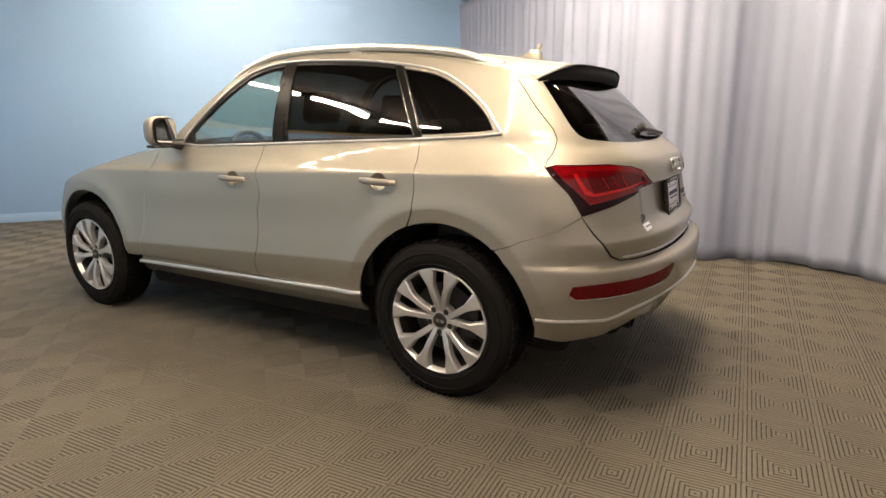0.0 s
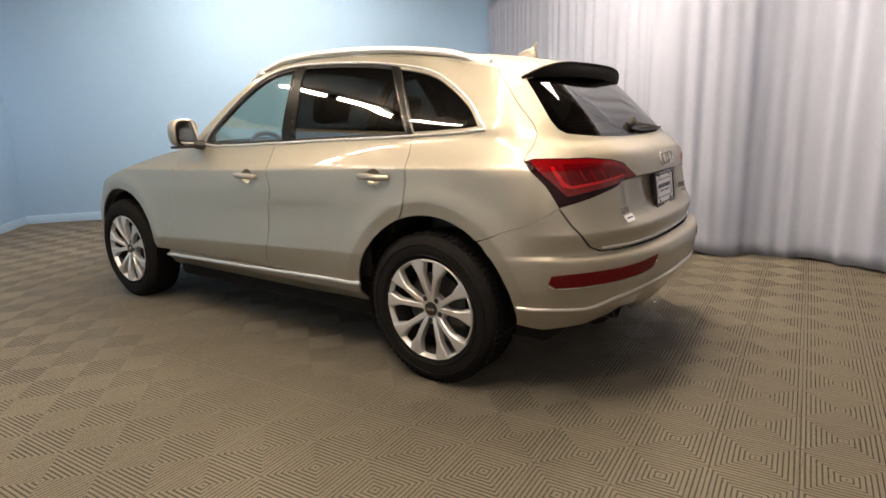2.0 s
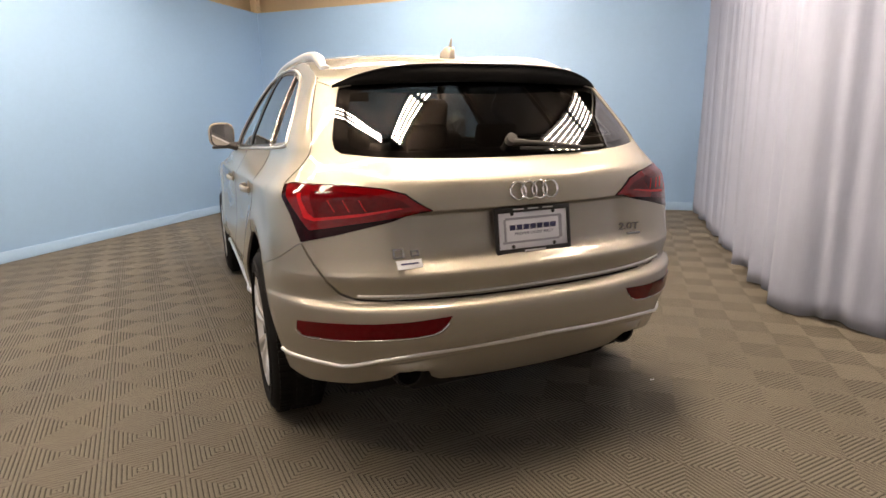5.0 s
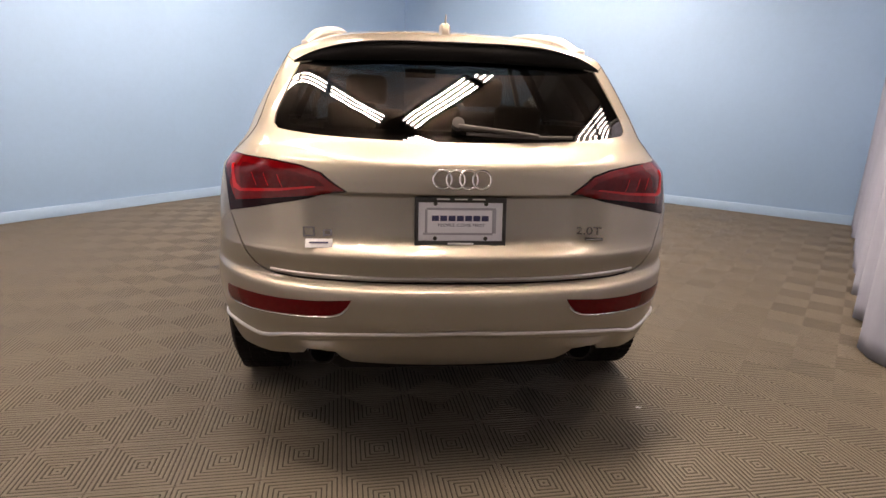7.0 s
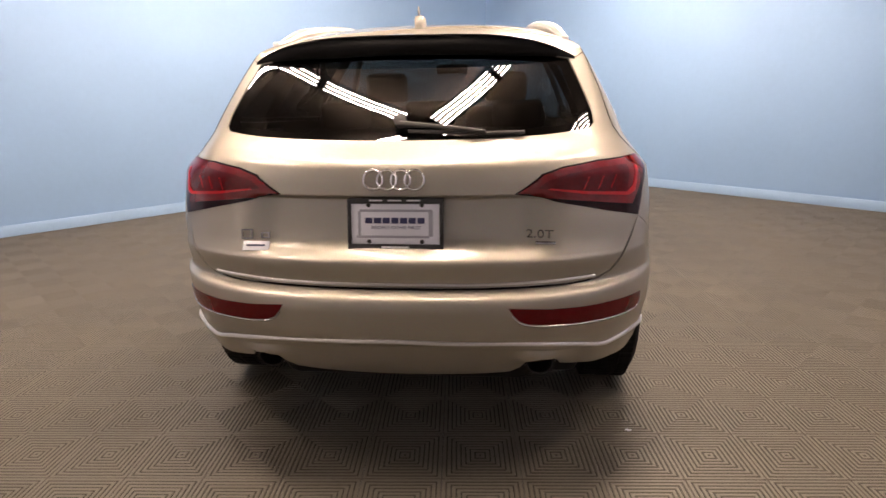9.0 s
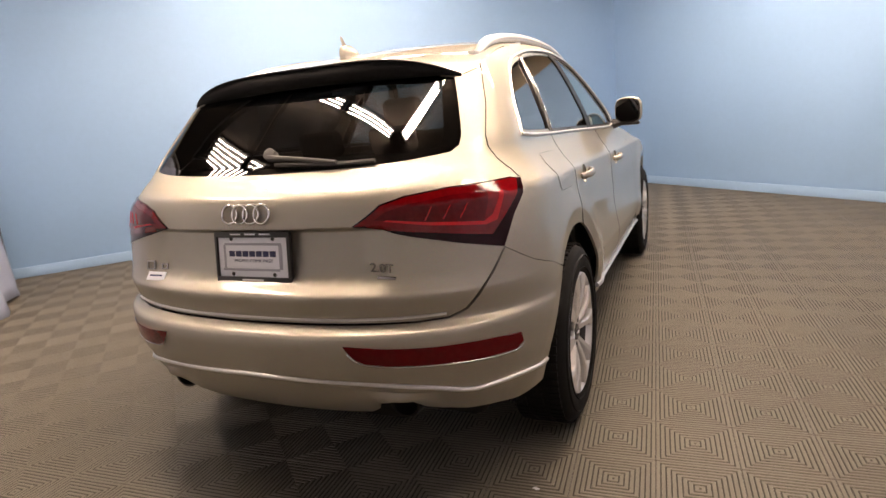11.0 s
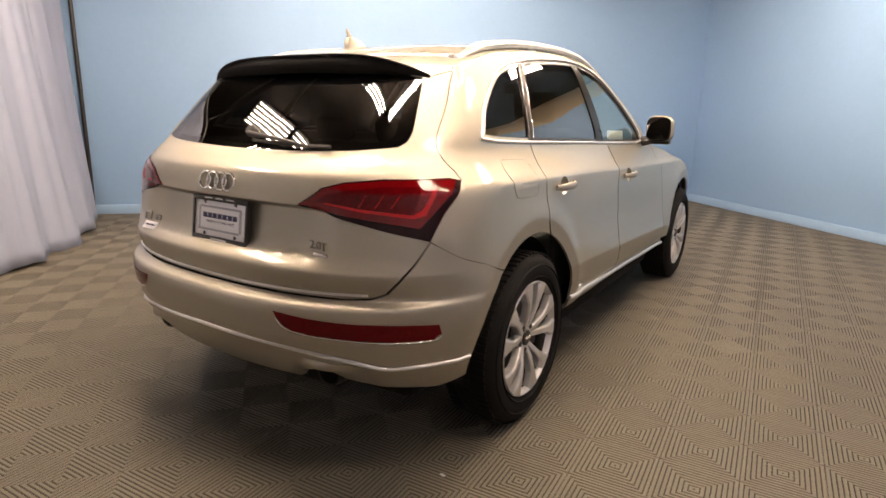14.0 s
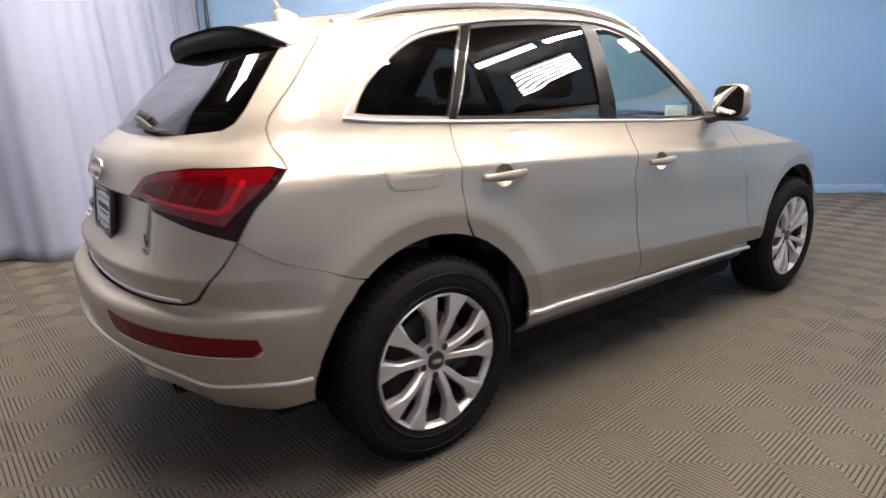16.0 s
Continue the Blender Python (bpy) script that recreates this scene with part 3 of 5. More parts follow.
def panel_mesh(name, f, poly, holes=(), out=0.0, hem=0.012, step=0.03, mirror=1, gap=0.0011, line=0.02):
    """A sheet of the surface f inside poly and outside the holes, raised by out, with edges folded inwards by hem."""
    poly = dense(inset(poly, gap) if gap else (poly if area2(poly) > 0 else poly[::-1]), line)
    holes = [dense(h if area2(h) < 0 else h[::-1], line) for h in holes]
    pts, edges = [], []
    for ring in (poly, *holes):
        k = len(pts)
        pts += ring
        edges += [(k + i, k + (i + 1) % len(ring)) for i in range(len(ring))]
    rim_n = len(pts)
    rim = np.array(pts)
    xs, zs = [p[0] for p in poly], [p[1] for p in poly]
    for i in range(int((max(xs) - min(xs)) / step) + 2):
        for j in range(int((max(zs) - min(zs)) / step) + 2):
            q = (min(xs) + (i + 0.5 * (j % 2)) * step, min(zs) + j * step)
            if inside(q, poly) and not any(inside(q, h) for h in holes) and np.min(np.hypot(rim[:, 0] - q[0], rim[:, 1] - q[1])) > 0.45 * step:
                pts.append(q)
    rows = SIDE_ROWS if name in ("quarter_panel", "rear_door", "front_door", "front_fender") else REAR_ROWS if name in ("tailgate", "rear_bumper") else ()
    if rows:
        pts = pts[:rim_n] + [q for q in pts[rim_n:] if np.min(np.hypot(ROW_AT[name][:, 0] - q[0], ROW_AT[name][:, 1] - q[1])) > 0.009]
        for q in rows:
            if inside(q, poly) and not any(inside(q, h) for h in holes) and np.min(np.hypot(rim[:, 0] - q[0], rim[:, 1] - q[1])) > 0.005:
                pts.append(q)
    v, e, tri, *_ = delaunay_2d_cdt([Vector(p) for p in pts], edges, [], 0, 1e-6)
    keep = []
    for t in tri:
        c = ((v[t[0]].x + v[t[1]].x + v[t[2]].x) / 3, (v[t[0]].y + v[t[1]].y + v[t[2]].y) / 3)
        if inside(c, poly) and not any(inside(c, h) for h in holes):
            keep.append(list(t))
    verts, norms, faces = [], [], []
    for p in v:
        n = normal_at(f, p.x, p.y)
        q = f(p.x, p.y) + out * n
        verts.append(q)
        norms.append(n)
    faces = [tuple(t) for t in keep]
    if hem:
        count = {}
        for t in keep:
            for a, b in zip(t, t[1:] + t[:1]):
                count[(a, b)] = 1
        for a, b in [k for k in count if (k[1], k[0]) not in count]:
            k = len(verts)
            side = (verts[b] - verts[a]).cross((norms[a] + norms[b]) / 2)
            side = side.normalized() if side.length > 1e-9 else norms[a]
            for i, deep in ((a, 0), (b, 0), (b, hem), (a, hem)):
                verts.append(verts[i] - norms[i] * deep)
                norms.append(side)
            faces.append((k + 1, k, k + 3, k + 2))
    if mirror < 0:
        verts = [Vector((-p.x, p.y, p.z)) for p in verts]
        norms = [Vector((-p.x, p.y, p.z)) for p in norms]
        faces = [t[::-1] for t in faces]
    me = bpy.data.meshes.new(name)
    me.from_pydata([p[:] for p in verts], [], faces)
    for p in me.polygons:
        p.use_smooth = True
    me.normals_split_custom_set_from_vertices([n[:] for n in norms])
    return me


SIDE_ROWS, REAR_ROWS = side_rows(), rear_rows()
ROW_AT = {n: np.array(SIDE_ROWS if n in ("quarter_panel", "rear_door", "front_door", "front_fender") else REAR_ROWS) for n in ("quarter_panel", "rear_door", "front_door", "front_fender", "tailgate", "rear_bumper")}


def panel(name, poly, material, parent, label="", f=spread, **kw):
    me = panel_mesh(name, f, poly, **kw)
    me.materials.append(material)
    ob = new(name, me)
    ob.parent = parent
    return tagged(ob, label)


def whole(half):
    """A polygon over both sides of the rear from its right half, listed from the upper centre round to the lower centre."""
    return half + [(-s, z) for s, z in half[::-1] if s > 1e-6]


def spread2(s, z):
    p = spread(abs(s), z)
    return Vector((-p.x, p.y, p.z)) if s < 0 else p


def arc(cy, r, a0, a1, n=14):
    """Part of a wheel arch in the side's domain, angles from ahead over the top."""
    return [Y(cy + r * math.cos(radians(a0 + (a1 - a0) * i / n)), 0.366 + r * math.sin(radians(a0 + (a1 - a0) * i / n))) for i in range(n + 1)]


AR = 0.452
DLO = smooth_line([Y(-0.245, 1.20), Y(-0.15, 1.305), Y(0.025, 1.423), Y(0.187, 1.485), Y(0.46, 1.53), Y(0.66, 1.551), Y(0.92, 1.567), Y(1.18, 1.570), Y(1.37, 1.537), Y(1.515, 1.458), Y(1.63, 1.36), Y(1.765, 1.225), Y(1.83, 1.135)], 4)
BELT = [Y(1.70, 1.125), Y(1.40, 1.133), Y(1.10, 1.143), Y(0.80, 1.154), Y(0.50, 1.164), Y(0.20, 1.174), Y(0.0, 1.182), Y(-0.15, 1.190)]
DLO_RING = DLO + BELT
CANT = [Y(-0.238, 1.452), Y(-0.1, 1.488), Y(0.1, 1.528), Y(0.3, 1.557), Y(0.5, 1.578), Y(0.8, 1.597), Y(1.1, 1.602), Y(1.3, 1.590), Y(1.45, 1.550), Y(1.57, 1.478), Y(1.70, 1.375), Y(1.83, 1.258), Y(1.94, 1.150), Y(2.03, 1.098)]
GAP2 = [Y(0.154, 1.168), Y(0.135, 1.08), Y(0.122, 0.98), Y(0.128, 0.90), Y(0.165, 0.786)]
GAP1 = [Y(1.140, 1.138), Y(1.136, 0.98), Y(1.134, 0.80), Y(1.132, 0.60), Y(1.150, 0.432)]
GAP0 = [Y(2.03, 1.105), Y(2.10, 0.95), Y(2.14, 0.80), Y(2.16, 0.60), Y(2.20, 0.428)]
LAMP_OUT = [R(0.817, 0.878), R(0.838, 0.97), Y(-0.462, 1.068)]
SEAM = [Y(-0.462, 1.068), Y(-0.463, 1.095), Y(-0.478, 1.137), Y(-0.476, 1.175), Y(-0.456, 1.211), Y(-0.42, 1.25), Y(-0.362, 1.31), Y(-0.303, 1.38), Y(-0.238, 1.452)]
LAMP = [R(0.385, 0.976), R(0.43, 1.005), R(0.475, 1.040), R(0.545, 1.060), R(0.66, 1.074), Y(-0.50, 1.078), Y(-0.462, 1.068), R(0.838, 0.97), R(0.817, 0.878), R(0.70, 0.908), R(0.52, 0.948), R(0.43, 0.972)]
GATE_LOW = [R(0.817, 0.878), R(0.787, 0.812), R(0.752, 0.752), R(0.712, 0.706), R(0.664, 0.685), R(0.577, 0.679), R(0.40, 0.678), R(0.0, 0.677)]
GLASS_HALF = [R(0.0, 1.442), R(0.30, 1.438), R(0.52, 1.424), R(0.590, 1.412), R(0.628, 1.320), R(0.662, 1.225), R(0.664, 1.190), R(0.645, 1.172), R(0.50, 1.156), R(0.25, 1.145), R(0.0, 1.141)]

car = empty("car")
tagged(car, "champagne silver compact SUV parked on the tiled floor", "car")


def bead(name, path, r, material, parent, label="", mirror=1, out=0.0, f=None, closed=False, sides=8, flat=1.0):
    """A rounded strip laid along a line of the body surface."""
    f = f or spread
    line = dense(path, 0.025)
    if not closed:
        k = max(i for i, q in enumerate(line) if q == path[-1]) + 1
        line = line[:k]
    else:
        line = line + line[:1]
    pts = []
    for u, z in line:
        q = f(u, z) + out * normal_at(f, u, z)
        pts.append((mirror * q.x, q.y, q.z))
    return part(name, tube_bm(pts, r, sides, flat), material, parent, label, 70)


FLAP = smooth_line([Y(-0.150, 1.118), Y(0.020, 1.111), Y(0.052, 1.095), Y(0.058, 1.06), Y(0.046, 1.01), Y(0.030, 0.980), Y(0.0, 0.972), Y(-0.13, 0.976), Y(-0.162, 0.988), Y(-0.176, 1.02), Y(-0.180, 1.08), Y(-0.172, 1.110), Y(-0.150, 1.118)], 4)[:-1]
BONNET_Z = table([2.05, 2.12, 2.3, 2.55, 2.85, 3.1, 3.3, 3.5], [1.094, 1.088, 1.062, 1.010, 0.930, 0.860, 0.800, 0.72])


HANDLES = [(0.322, 0.985), (1.315, 0.958)]


def side_panels(m):
    """The body panels of one side; m is 1 for the right, -1 for the left."""
    q_low = arc(0, AR, 70, 127)
    seam_low = [Y(-0.40, 0.775), Y(-0.52, 0.815)]
    quarter = panel("quarter_panel", q_low + seam_low + LAMP_OUT + SEAM[1:] + CANT[1:5] + [Y(0.47, 1.545)] + [Y(0.40, 1.524), Y(0.27, 1.36), Y(0.168, 1.185)] + GAP2[:-1],
                    PAINT, car, mirror=m, holes=[QWIN], gap=0.0006)
    upper = panel("roof_side_frame", [Y(0.47, 1.545)] + CANT[4:] + [Y(1.97, 1.100), Y(1.90, 1.110)] + [Y(1.84, 1.125)] + DLO[::-1][:DLO_TOP] + [Y(0.50, 1.535)], PAINT, car, mirror=m, gap=0.0)
    rear_door = panel("rear_door", GAP2[::-1] + [Y(0.50, 1.160), Y(0.80, 1.150)] + GAP1 + [Y(0.80, 0.430), Y(0.445, 0.432)] + arc(0, AR, 10, 66)[0:], PAINT, car, mirror=m, gap=0.0019, holes=[cup_ring(*HANDLES[0])])
    front_door = panel("front_door", GAP1[::-1] + [Y(1.40, 1.129), Y(1.72, 1.119), Y(1.86, 1.115)] + GAP0 + [Y(1.80, 0.428), Y(1.45, 0.430)], PAINT, car, mirror=m, gap=0.0019, holes=[cup_ring(*HANDLES[1])])
    fender = panel("front_fender", GAP0[::-1] + [Y(y, BONNET_Z(y)) for y in (2.12 + 0.05 * k for k in range(24))] + [Y(3.3, 0.80), Y(3.34, 0.60), Y(3.30, 0.40)] + arc(2.807, AR, 5, 172), PAINT, car, mirror=m)
    sill = panel("sill", [Y(0.446, 0.428), Y(1.2, 0.426), Y(2.22, 0.424), Y(2.33, 0.31), Y(2.30, 0.24), Y(1.3, 0.285), Y(0.47, 0.315)], PAINT, car, mirror=m)
    bead("sill_strip", [Y(0.44, 0.434), Y(0.80, 0.424), Y(1.2, 0.414), Y(1.7, 0.402), Y(2.25, 0.390)], [0.011] * 200, BRIGHT, sill, "bright aluminium sill strip", m, 0.006)
    # window surround, pillars and panes
    bead("window_trim", inset(DLO_RING, -0.003), 0.0065, BRIGHT, car, "bright aluminium window surround", m, 0.002, closed=True)
    panel("door_pillar", [Y(1.085, 1.566), Y(1.175, 1.566), Y(1.085, 1.140), Y(0.975, 1.145)], PILLAR_BLACK, front_door, mirror=m, out=-0.001, hem=0.02, gap=0.002)
    panel("rear_pillar", [Y(0.345, 1.510), Y(0.410, 1.522), Y(0.187, 1.173), Y(0.135, 1.176)], PILLAR_BLACK, rear_door, mirror=m, out=0.001, hem=0.02, gap=0.002)
    for line in ([Y(0.352, 1.510), Y(0.145, 1.180)], [Y(0.402, 1.518), Y(0.180, 1.178)]):
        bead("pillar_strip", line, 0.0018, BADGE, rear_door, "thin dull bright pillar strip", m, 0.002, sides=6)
    panel("frame_seal", inset(DLO_RING, 0.003), BLACK, car, mirror=m, holes=[inset(DLO_RING, 0.018)], out=-0.003, hem=0.02, gap=0)
    g = panel("quarter_window", QWIN, GLASS_TINT, car, "dark privacy glass", mirror=m, out=-0.006, hem=0, gap=0.002)
    g2 = panel("rear_door_window", RWIN, GLASS_TINT, rear_door, "dark privacy glass", mirror=m, out=-0.006, hem=0, gap=0.002)
    g3 = panel("front_door_window", FWIN, GLASS_CLEAR, front_door, "clear greenish glass", mirror=m, out=-0.006, hem=0, gap=0.002)
    # handles: pull bar over a dished cup
    for door, at in zip((rear_door, front_door), HANDLES):
        handle(door, m, *at)
    # bumper corner trim strip end and mud flap side are part of the bumper
    if m > 0:
        panel("fuel_flap", inset(FLAP, 0.004), PAINT, quarter, mirror=m, out=0.0015, hem=0.002, gap=0.0)
        bead("flap_joint", FLAP, 0.0005, DARK, quarter, "", m, 0.0, closed=True, sides=6)
    # wheel housing
    for cy, r in ((0.0, 0.43), (2.807, 0.43)):
        prof = [(m * 0.60, 0.0), (m * 0.60, r), (m * 0.84, r)]
        bm = lathe(prof, 40, "x")
        bm.transform(Matrix.Translation((0, cy, 0.366)))
        cut = [f for f in bm.faces if f.calc_center_median().z < 0.30]
        bmesh.ops.delete(bm, geom=cut, context="FACES")
        part("wheel_housing", bm, DARK, car)
    return quarter, rear_door, front_door


def clip_right(poly, f):
    """The part of a polygon where f is at least 0."""
    out = []
    for p, q in zip(poly, poly[1:] + poly[:1]):
        a, b = f(p), f(q)
        if a >= 0:
            out.append(p)
        if a * b < 0:
            t = a / (a - b)
            out.append((p[0] + (q[0] - p[0]) * t, p[1] + (q[1] - p[1]) * t))
    return out


def line_through(p, q):
    return lambda v: (q[0] - p[0]) * (v[1] - p[1]) - (q[1] - p[1]) * (v[0] - p[0])


ring_in = inset(DLO_RING, 0.014)
C1, C2 = line_through(Y(0.140, 1.17), Y(0.352, 1.52)), line_through(Y(0.182, 1.17), Y(0.407, 1.53))
B1, B2 = line_through(Y(0.985, 1.14), Y(1.090, 1.57)), line_through(Y(1.080, 1.14), Y(1.170, 1.57))
QWIN = clip_right(ring_in, C1)
RWIN = clip_right(clip_right(ring_in, lambda v: -C2(v)), B1)
FWIN = clip_right(ring_in, lambda v: -B2(v))
DLO_TOP = next(i for i, p in enumerate(DLO[::-1]) if p[0] < Y(0.50, 1.53)[0])


def cup_ring(y, z, r=1.0, n=28):
    """Outline of a handle's recess in the side's domain."""
    return [Y(y + 0.046 * r * math.cos(2 * math.pi * k / n), z - 0.002 + 0.040 * r * math.sin(2 * math.pi * k / n)) for k in range(n)]


def handle(door, m, y, z):
    """A pull bar across a dished recess."""
    x = spread(*Y(y, z)).x
    cup = bmesh.new()
    rings = []
    for r in (1.03, 0.97, 0.88, 0.75, 0.55, 0.3):
        at = [spread(*q) for q in cup_ring(y, z, r)]
        rings.append([cup.verts.new((m * (p.x - 0.002 - 0.030 * max(1 - r * r, 0) ** 0.8), p.y, p.z)) for p in at])
    for a, b in zip(rings, rings[1:]):
        for k in range(len(a)):
            cup.faces.new((a[k - 1], a[k], b[k], b[k - 1]))
    cup.faces.new(rings[-1])
    bmesh.ops.recalc_face_normals(cup, faces=cup.faces[:])
    part("handle_cup", cup, PAINT, door, "dished painted handle recess", 60)
    pts = []
    for k in range(13):
        t = k / 12
        bow = math.sin(math.pi * t) ** 0.5
        pts.append((m * (x + 0.006 + 0.026 * bow), y - 0.098 + 0.196 * t, z + 0.006 * (t - 0.5)))
    part("door_handle", tube_bm(pts, [0.012 + 0.005 * math.sin(math.pi * k / 12) for k in range(13)], 12, 0.75), PAINT, door)


side_panels(1)
side_panels(-1)

# tailgate shell round the window and lamps
GATE = [R(0.0, 1.458), R(0.4, 1.454)] + [Y(-0.238, 1.452)] + SEAM[::-1][1:] + [R(0.838, 0.97)] + GATE_LOW
tailgate = panel("tailgate", whole(GATE), PAINT, car, f=spread2, holes=[whole(GLASS_HALF), LAMP, [(-s, z) for s, z in LAMP]])
for m in (1, -1):
    bead("gate_joint", SEAM, 0.0019, DARK, tailgate, "", m, 0.0002, sides=6)
    bead("spoiler_joint", [Y(-0.325, 1.418), Y(-0.285, 1.432), Y(-0.249, 1.440)], 0.0012, DARK, tailgate, "", m, 0.0, sides=6)
    bead("door_joint", GAP2, 0.0014, DARK, car, "", m, -0.0002, sides=6)
    bead("door_joint", GAP1, 0.0014, DARK, car, "", m, -0.0002, sides=6)
rear_window = panel("rear_window", whole(GLASS_HALF), GLASS_REAR, tailgate, "dark tinted rear glass", f=spread2, out=-0.004, hem=0, gap=0.001)
panel("rear_window_band", inset(whole(GLASS_HALF), 0.001), BLACK, rear_window, "black printed glass border", f=spread2, holes=[[(u * 0.86, z) for u, z in inset(whole(GLASS_HALF), 0.022)]], out=-0.0065, hem=0, gap=0)
TLINE = [R(0.0, 0.690), R(0.25, 0.690), R(0.50, 0.693), R(0.66, 0.697)]
bead("tailgate_edge_trim", [(-u, z) for u, z in TLINE[::-1]] + TLINE[1:], 0.0048, BRIGHT, tailgate, "bright strip above the bumper", 1, 0.001, spread2)


def tail_light(m):
    lamp = panel("tail_light", LAMP, RED_DARK, tailgate, "dark red wraparound tail light", mirror=m, out=0.002, hem=0.02)
    low = line_through(R(0.36, 0.974), R(0.83, 0.912))
    panel("lens", clip_right(clip_right(inset(LAMP, 0.006), low), line_through(R(0.775, 0.90), R(0.826, 1.068))), RED_LENS, lamp, "glossy red lens", mirror=m, out=0.0045, hem=0.004, gap=0, step=0.02)
    core = clip_right(inset(LAMP, 0.026), line_through(R(0.36, 1.002), R(0.83, 0.948)))
    panel("lamp_core", clip_right(core, lambda q: R(0.765, q[1])[0] - q[0]), RED_CORE, lamp, "darker red inner panel", mirror=m, out=0.006, hem=0.0015, gap=0, step=0.015)
    guide = [R(0.806, 1.040), R(0.796, 1.042), R(0.786, 0.980), R(0.766, 0.963), R(0.62, 0.977), R(0.50, 0.992), R(0.49, 0.988), R(0.62, 0.968), R(0.770, 0.952), R(0.797, 0.962)]
    panel("guide_and_glint", guide, RED_BRIGHT, lamp, "broad bright red corner light guide", mirror=m, out=0.0072, hem=0.0015, gap=0, step=0.012, line=0.012)
    # three short dashes put glints of the lens into brighter red
    for x in (0.610, 0.660, 0.705):
        bead("guide_and_glint", [R(x, 0.982), R(x + 0.010, 1.002), R(x + 0.018, 1.022)], 0.0013, RED_BRIGHT, lamp, "thin bright red dash for a lens glint", m, 0.0065, sides=6)
    return lamp


tail_light(1)
tail_light(-1)

# bumper
BUMP = [R(0.0, 0.674), R(0.40, 0.675), R(0.577, 0.676), R(0.667, 0.681), R(0.716, 0.702), R(0.756, 0.749), R(0.790, 0.809), R(0.818, 0.876)] + [Y(-0.52, 0.815), Y(-0.40, 0.775)] + arc(0, AR, 127.5, 176, 8) + [Y(-0.445, 0.36), R(0.80, 0.335), R(0.60, 0.355), R(0.555, 0.372), R(0.535, 0.408), R(0.485, 0.418), R(0.435, 0.408), R(0.415, 0.372), R(0.38, 0.352), R(0.30, 0.350), R(0.0, 0.345)]
bumper = panel("rear_bumper", whole(BUMP), PAINT, car, f=spread2, gap=0.0012)
SLINE = smooth_line([R(0.0, 0.514), R(0.32, 0.502), R(0.50, 0.482), R(0.61, 0.462)], 3) + [R(0.68, 0.438), R(0.715, 0.431), R(0.76, 0.434), R(0.82, 0.439), Y(-0.50, 0.444), Y(-0.458, 0.446)]
bead("bumper_strip", [(-u, z) for u, z in SLINE[::-1]] + SLINE[1:], 0.0075, BRIGHT, bumper, "bright strip round the bumper", 1, 0.003, spread2)
for m in (1, -1):
    RF = [R(0.370, 0.628), R(0.50, 0.616), R(0.62, 0.610), R(0.73, 0.607), R(0.80, 0.602), R(0.846, 0.595), R(0.848, 0.560), R(0.830, 0.540), R(0.74, 0.543), R(0.63, 0.550), R(0.50, 0.558), R(0.436, 0.567), R(0.406, 0.580), R(0.384, 0.604)]
    bead("reflector_rim", smooth_line([R(0.848, 0.558), R(0.830, 0.538), R(0.74, 0.541), R(0.63, 0.548), R(0.50, 0.556), R(0.436, 0.565), R(0.404, 0.578), R(0.382, 0.602)], 3), 0.0024, CHROME, bumper, "thin bright reflector rim", m, 0.003, sides=6)
    panel("reflector", RF, RED_REFLEX, bumper, "long dark red reflector", mirror=m, out=0.0035, hem=0.006, gap=0.0008, step=0.02)
    tip = lathe([(0.0, 0.040), (0.0, 0.047), (-0.02, 0.050), (-0.09, 0.050)], 32, "z")
    tip.transform(Matrix.Translation((m * 0.485, -0.760, 0.378)) @ Matrix.Rotation(radians(90), 4, "X") @ Matrix.Diagonal((1.15, 0.95, 1, 1)))
    part("exhaust_tip", tip, EXHAUST, bumper, "dark round exhaust tip")
    inner = lathe([(-0.09, 0.0), (-0.09, 0.045), (0.0, 0.042)], 24, "z")
    inner.transform(Matrix.Translation((m * 0.485, -0.756, 0.378)) @ Matrix.Rotation(radians(90), 4, "X"))
    part("exhaust_pipe", inner, DARK, bumper)

# roof
CL = [(-0.42, 1.404), (-0.36, 1.420), (-0.30, 1.438), (-0.25, 1.452), (-0.1, 1.488), (0.1, 1.528), (0.3, 1.557), (0.5, 1.578), (0.8, 1.597), (1.1, 1.602), (1.3, 1.588), (1.45, 1.550)]
cant_z = table([p[0] for p in CL], [p[1] for p in CL])
CROWN = table([-0.45, -0.30, 0.0, 0.2, 0.9, 1.3, 1.6], [0.100, 0.080, 0.061, 0.053, 0.045, 0.045, 0.05])


def roof_at(t, y):
    """t from -1 to 1 across."""
    z0 = cant_z(y)
    w = spread(*Y(y, z0)).x
    return Vector((w * t, y - 0.012 * (1 - t * t) * max(0, (0.1 - y) / 0.4) ** 2, z0 + CROWN(y) * (1 - abs(t) ** 2.4) ** 0.7))


def sheet(f, us, vs):
    bm = bmesh.new()
    grid = [[bm.verts.new(f(u, v)) for v in vs] for u in us]
    for a, b in zip(grid, grid[1:]):
        for j in range(len(vs) - 1):
            bm.faces.new((a[j], b[j], b[j + 1], a[j + 1]))
    return bm


TS = [math.sin(math.pi / 2 * k / 14) for k in range(-14, 15)]


def roof_sheet(t, v):
    y0 = -0.333 - 0.073 * (1 - abs(t) ** 4.3)
    return roof_at(t, y0 + (1.53 - y0) * v)


roof = part("roof", sheet(roof_sheet, TS, [k / 48 for k in range(49)]), PAINT, car, smooth=60)


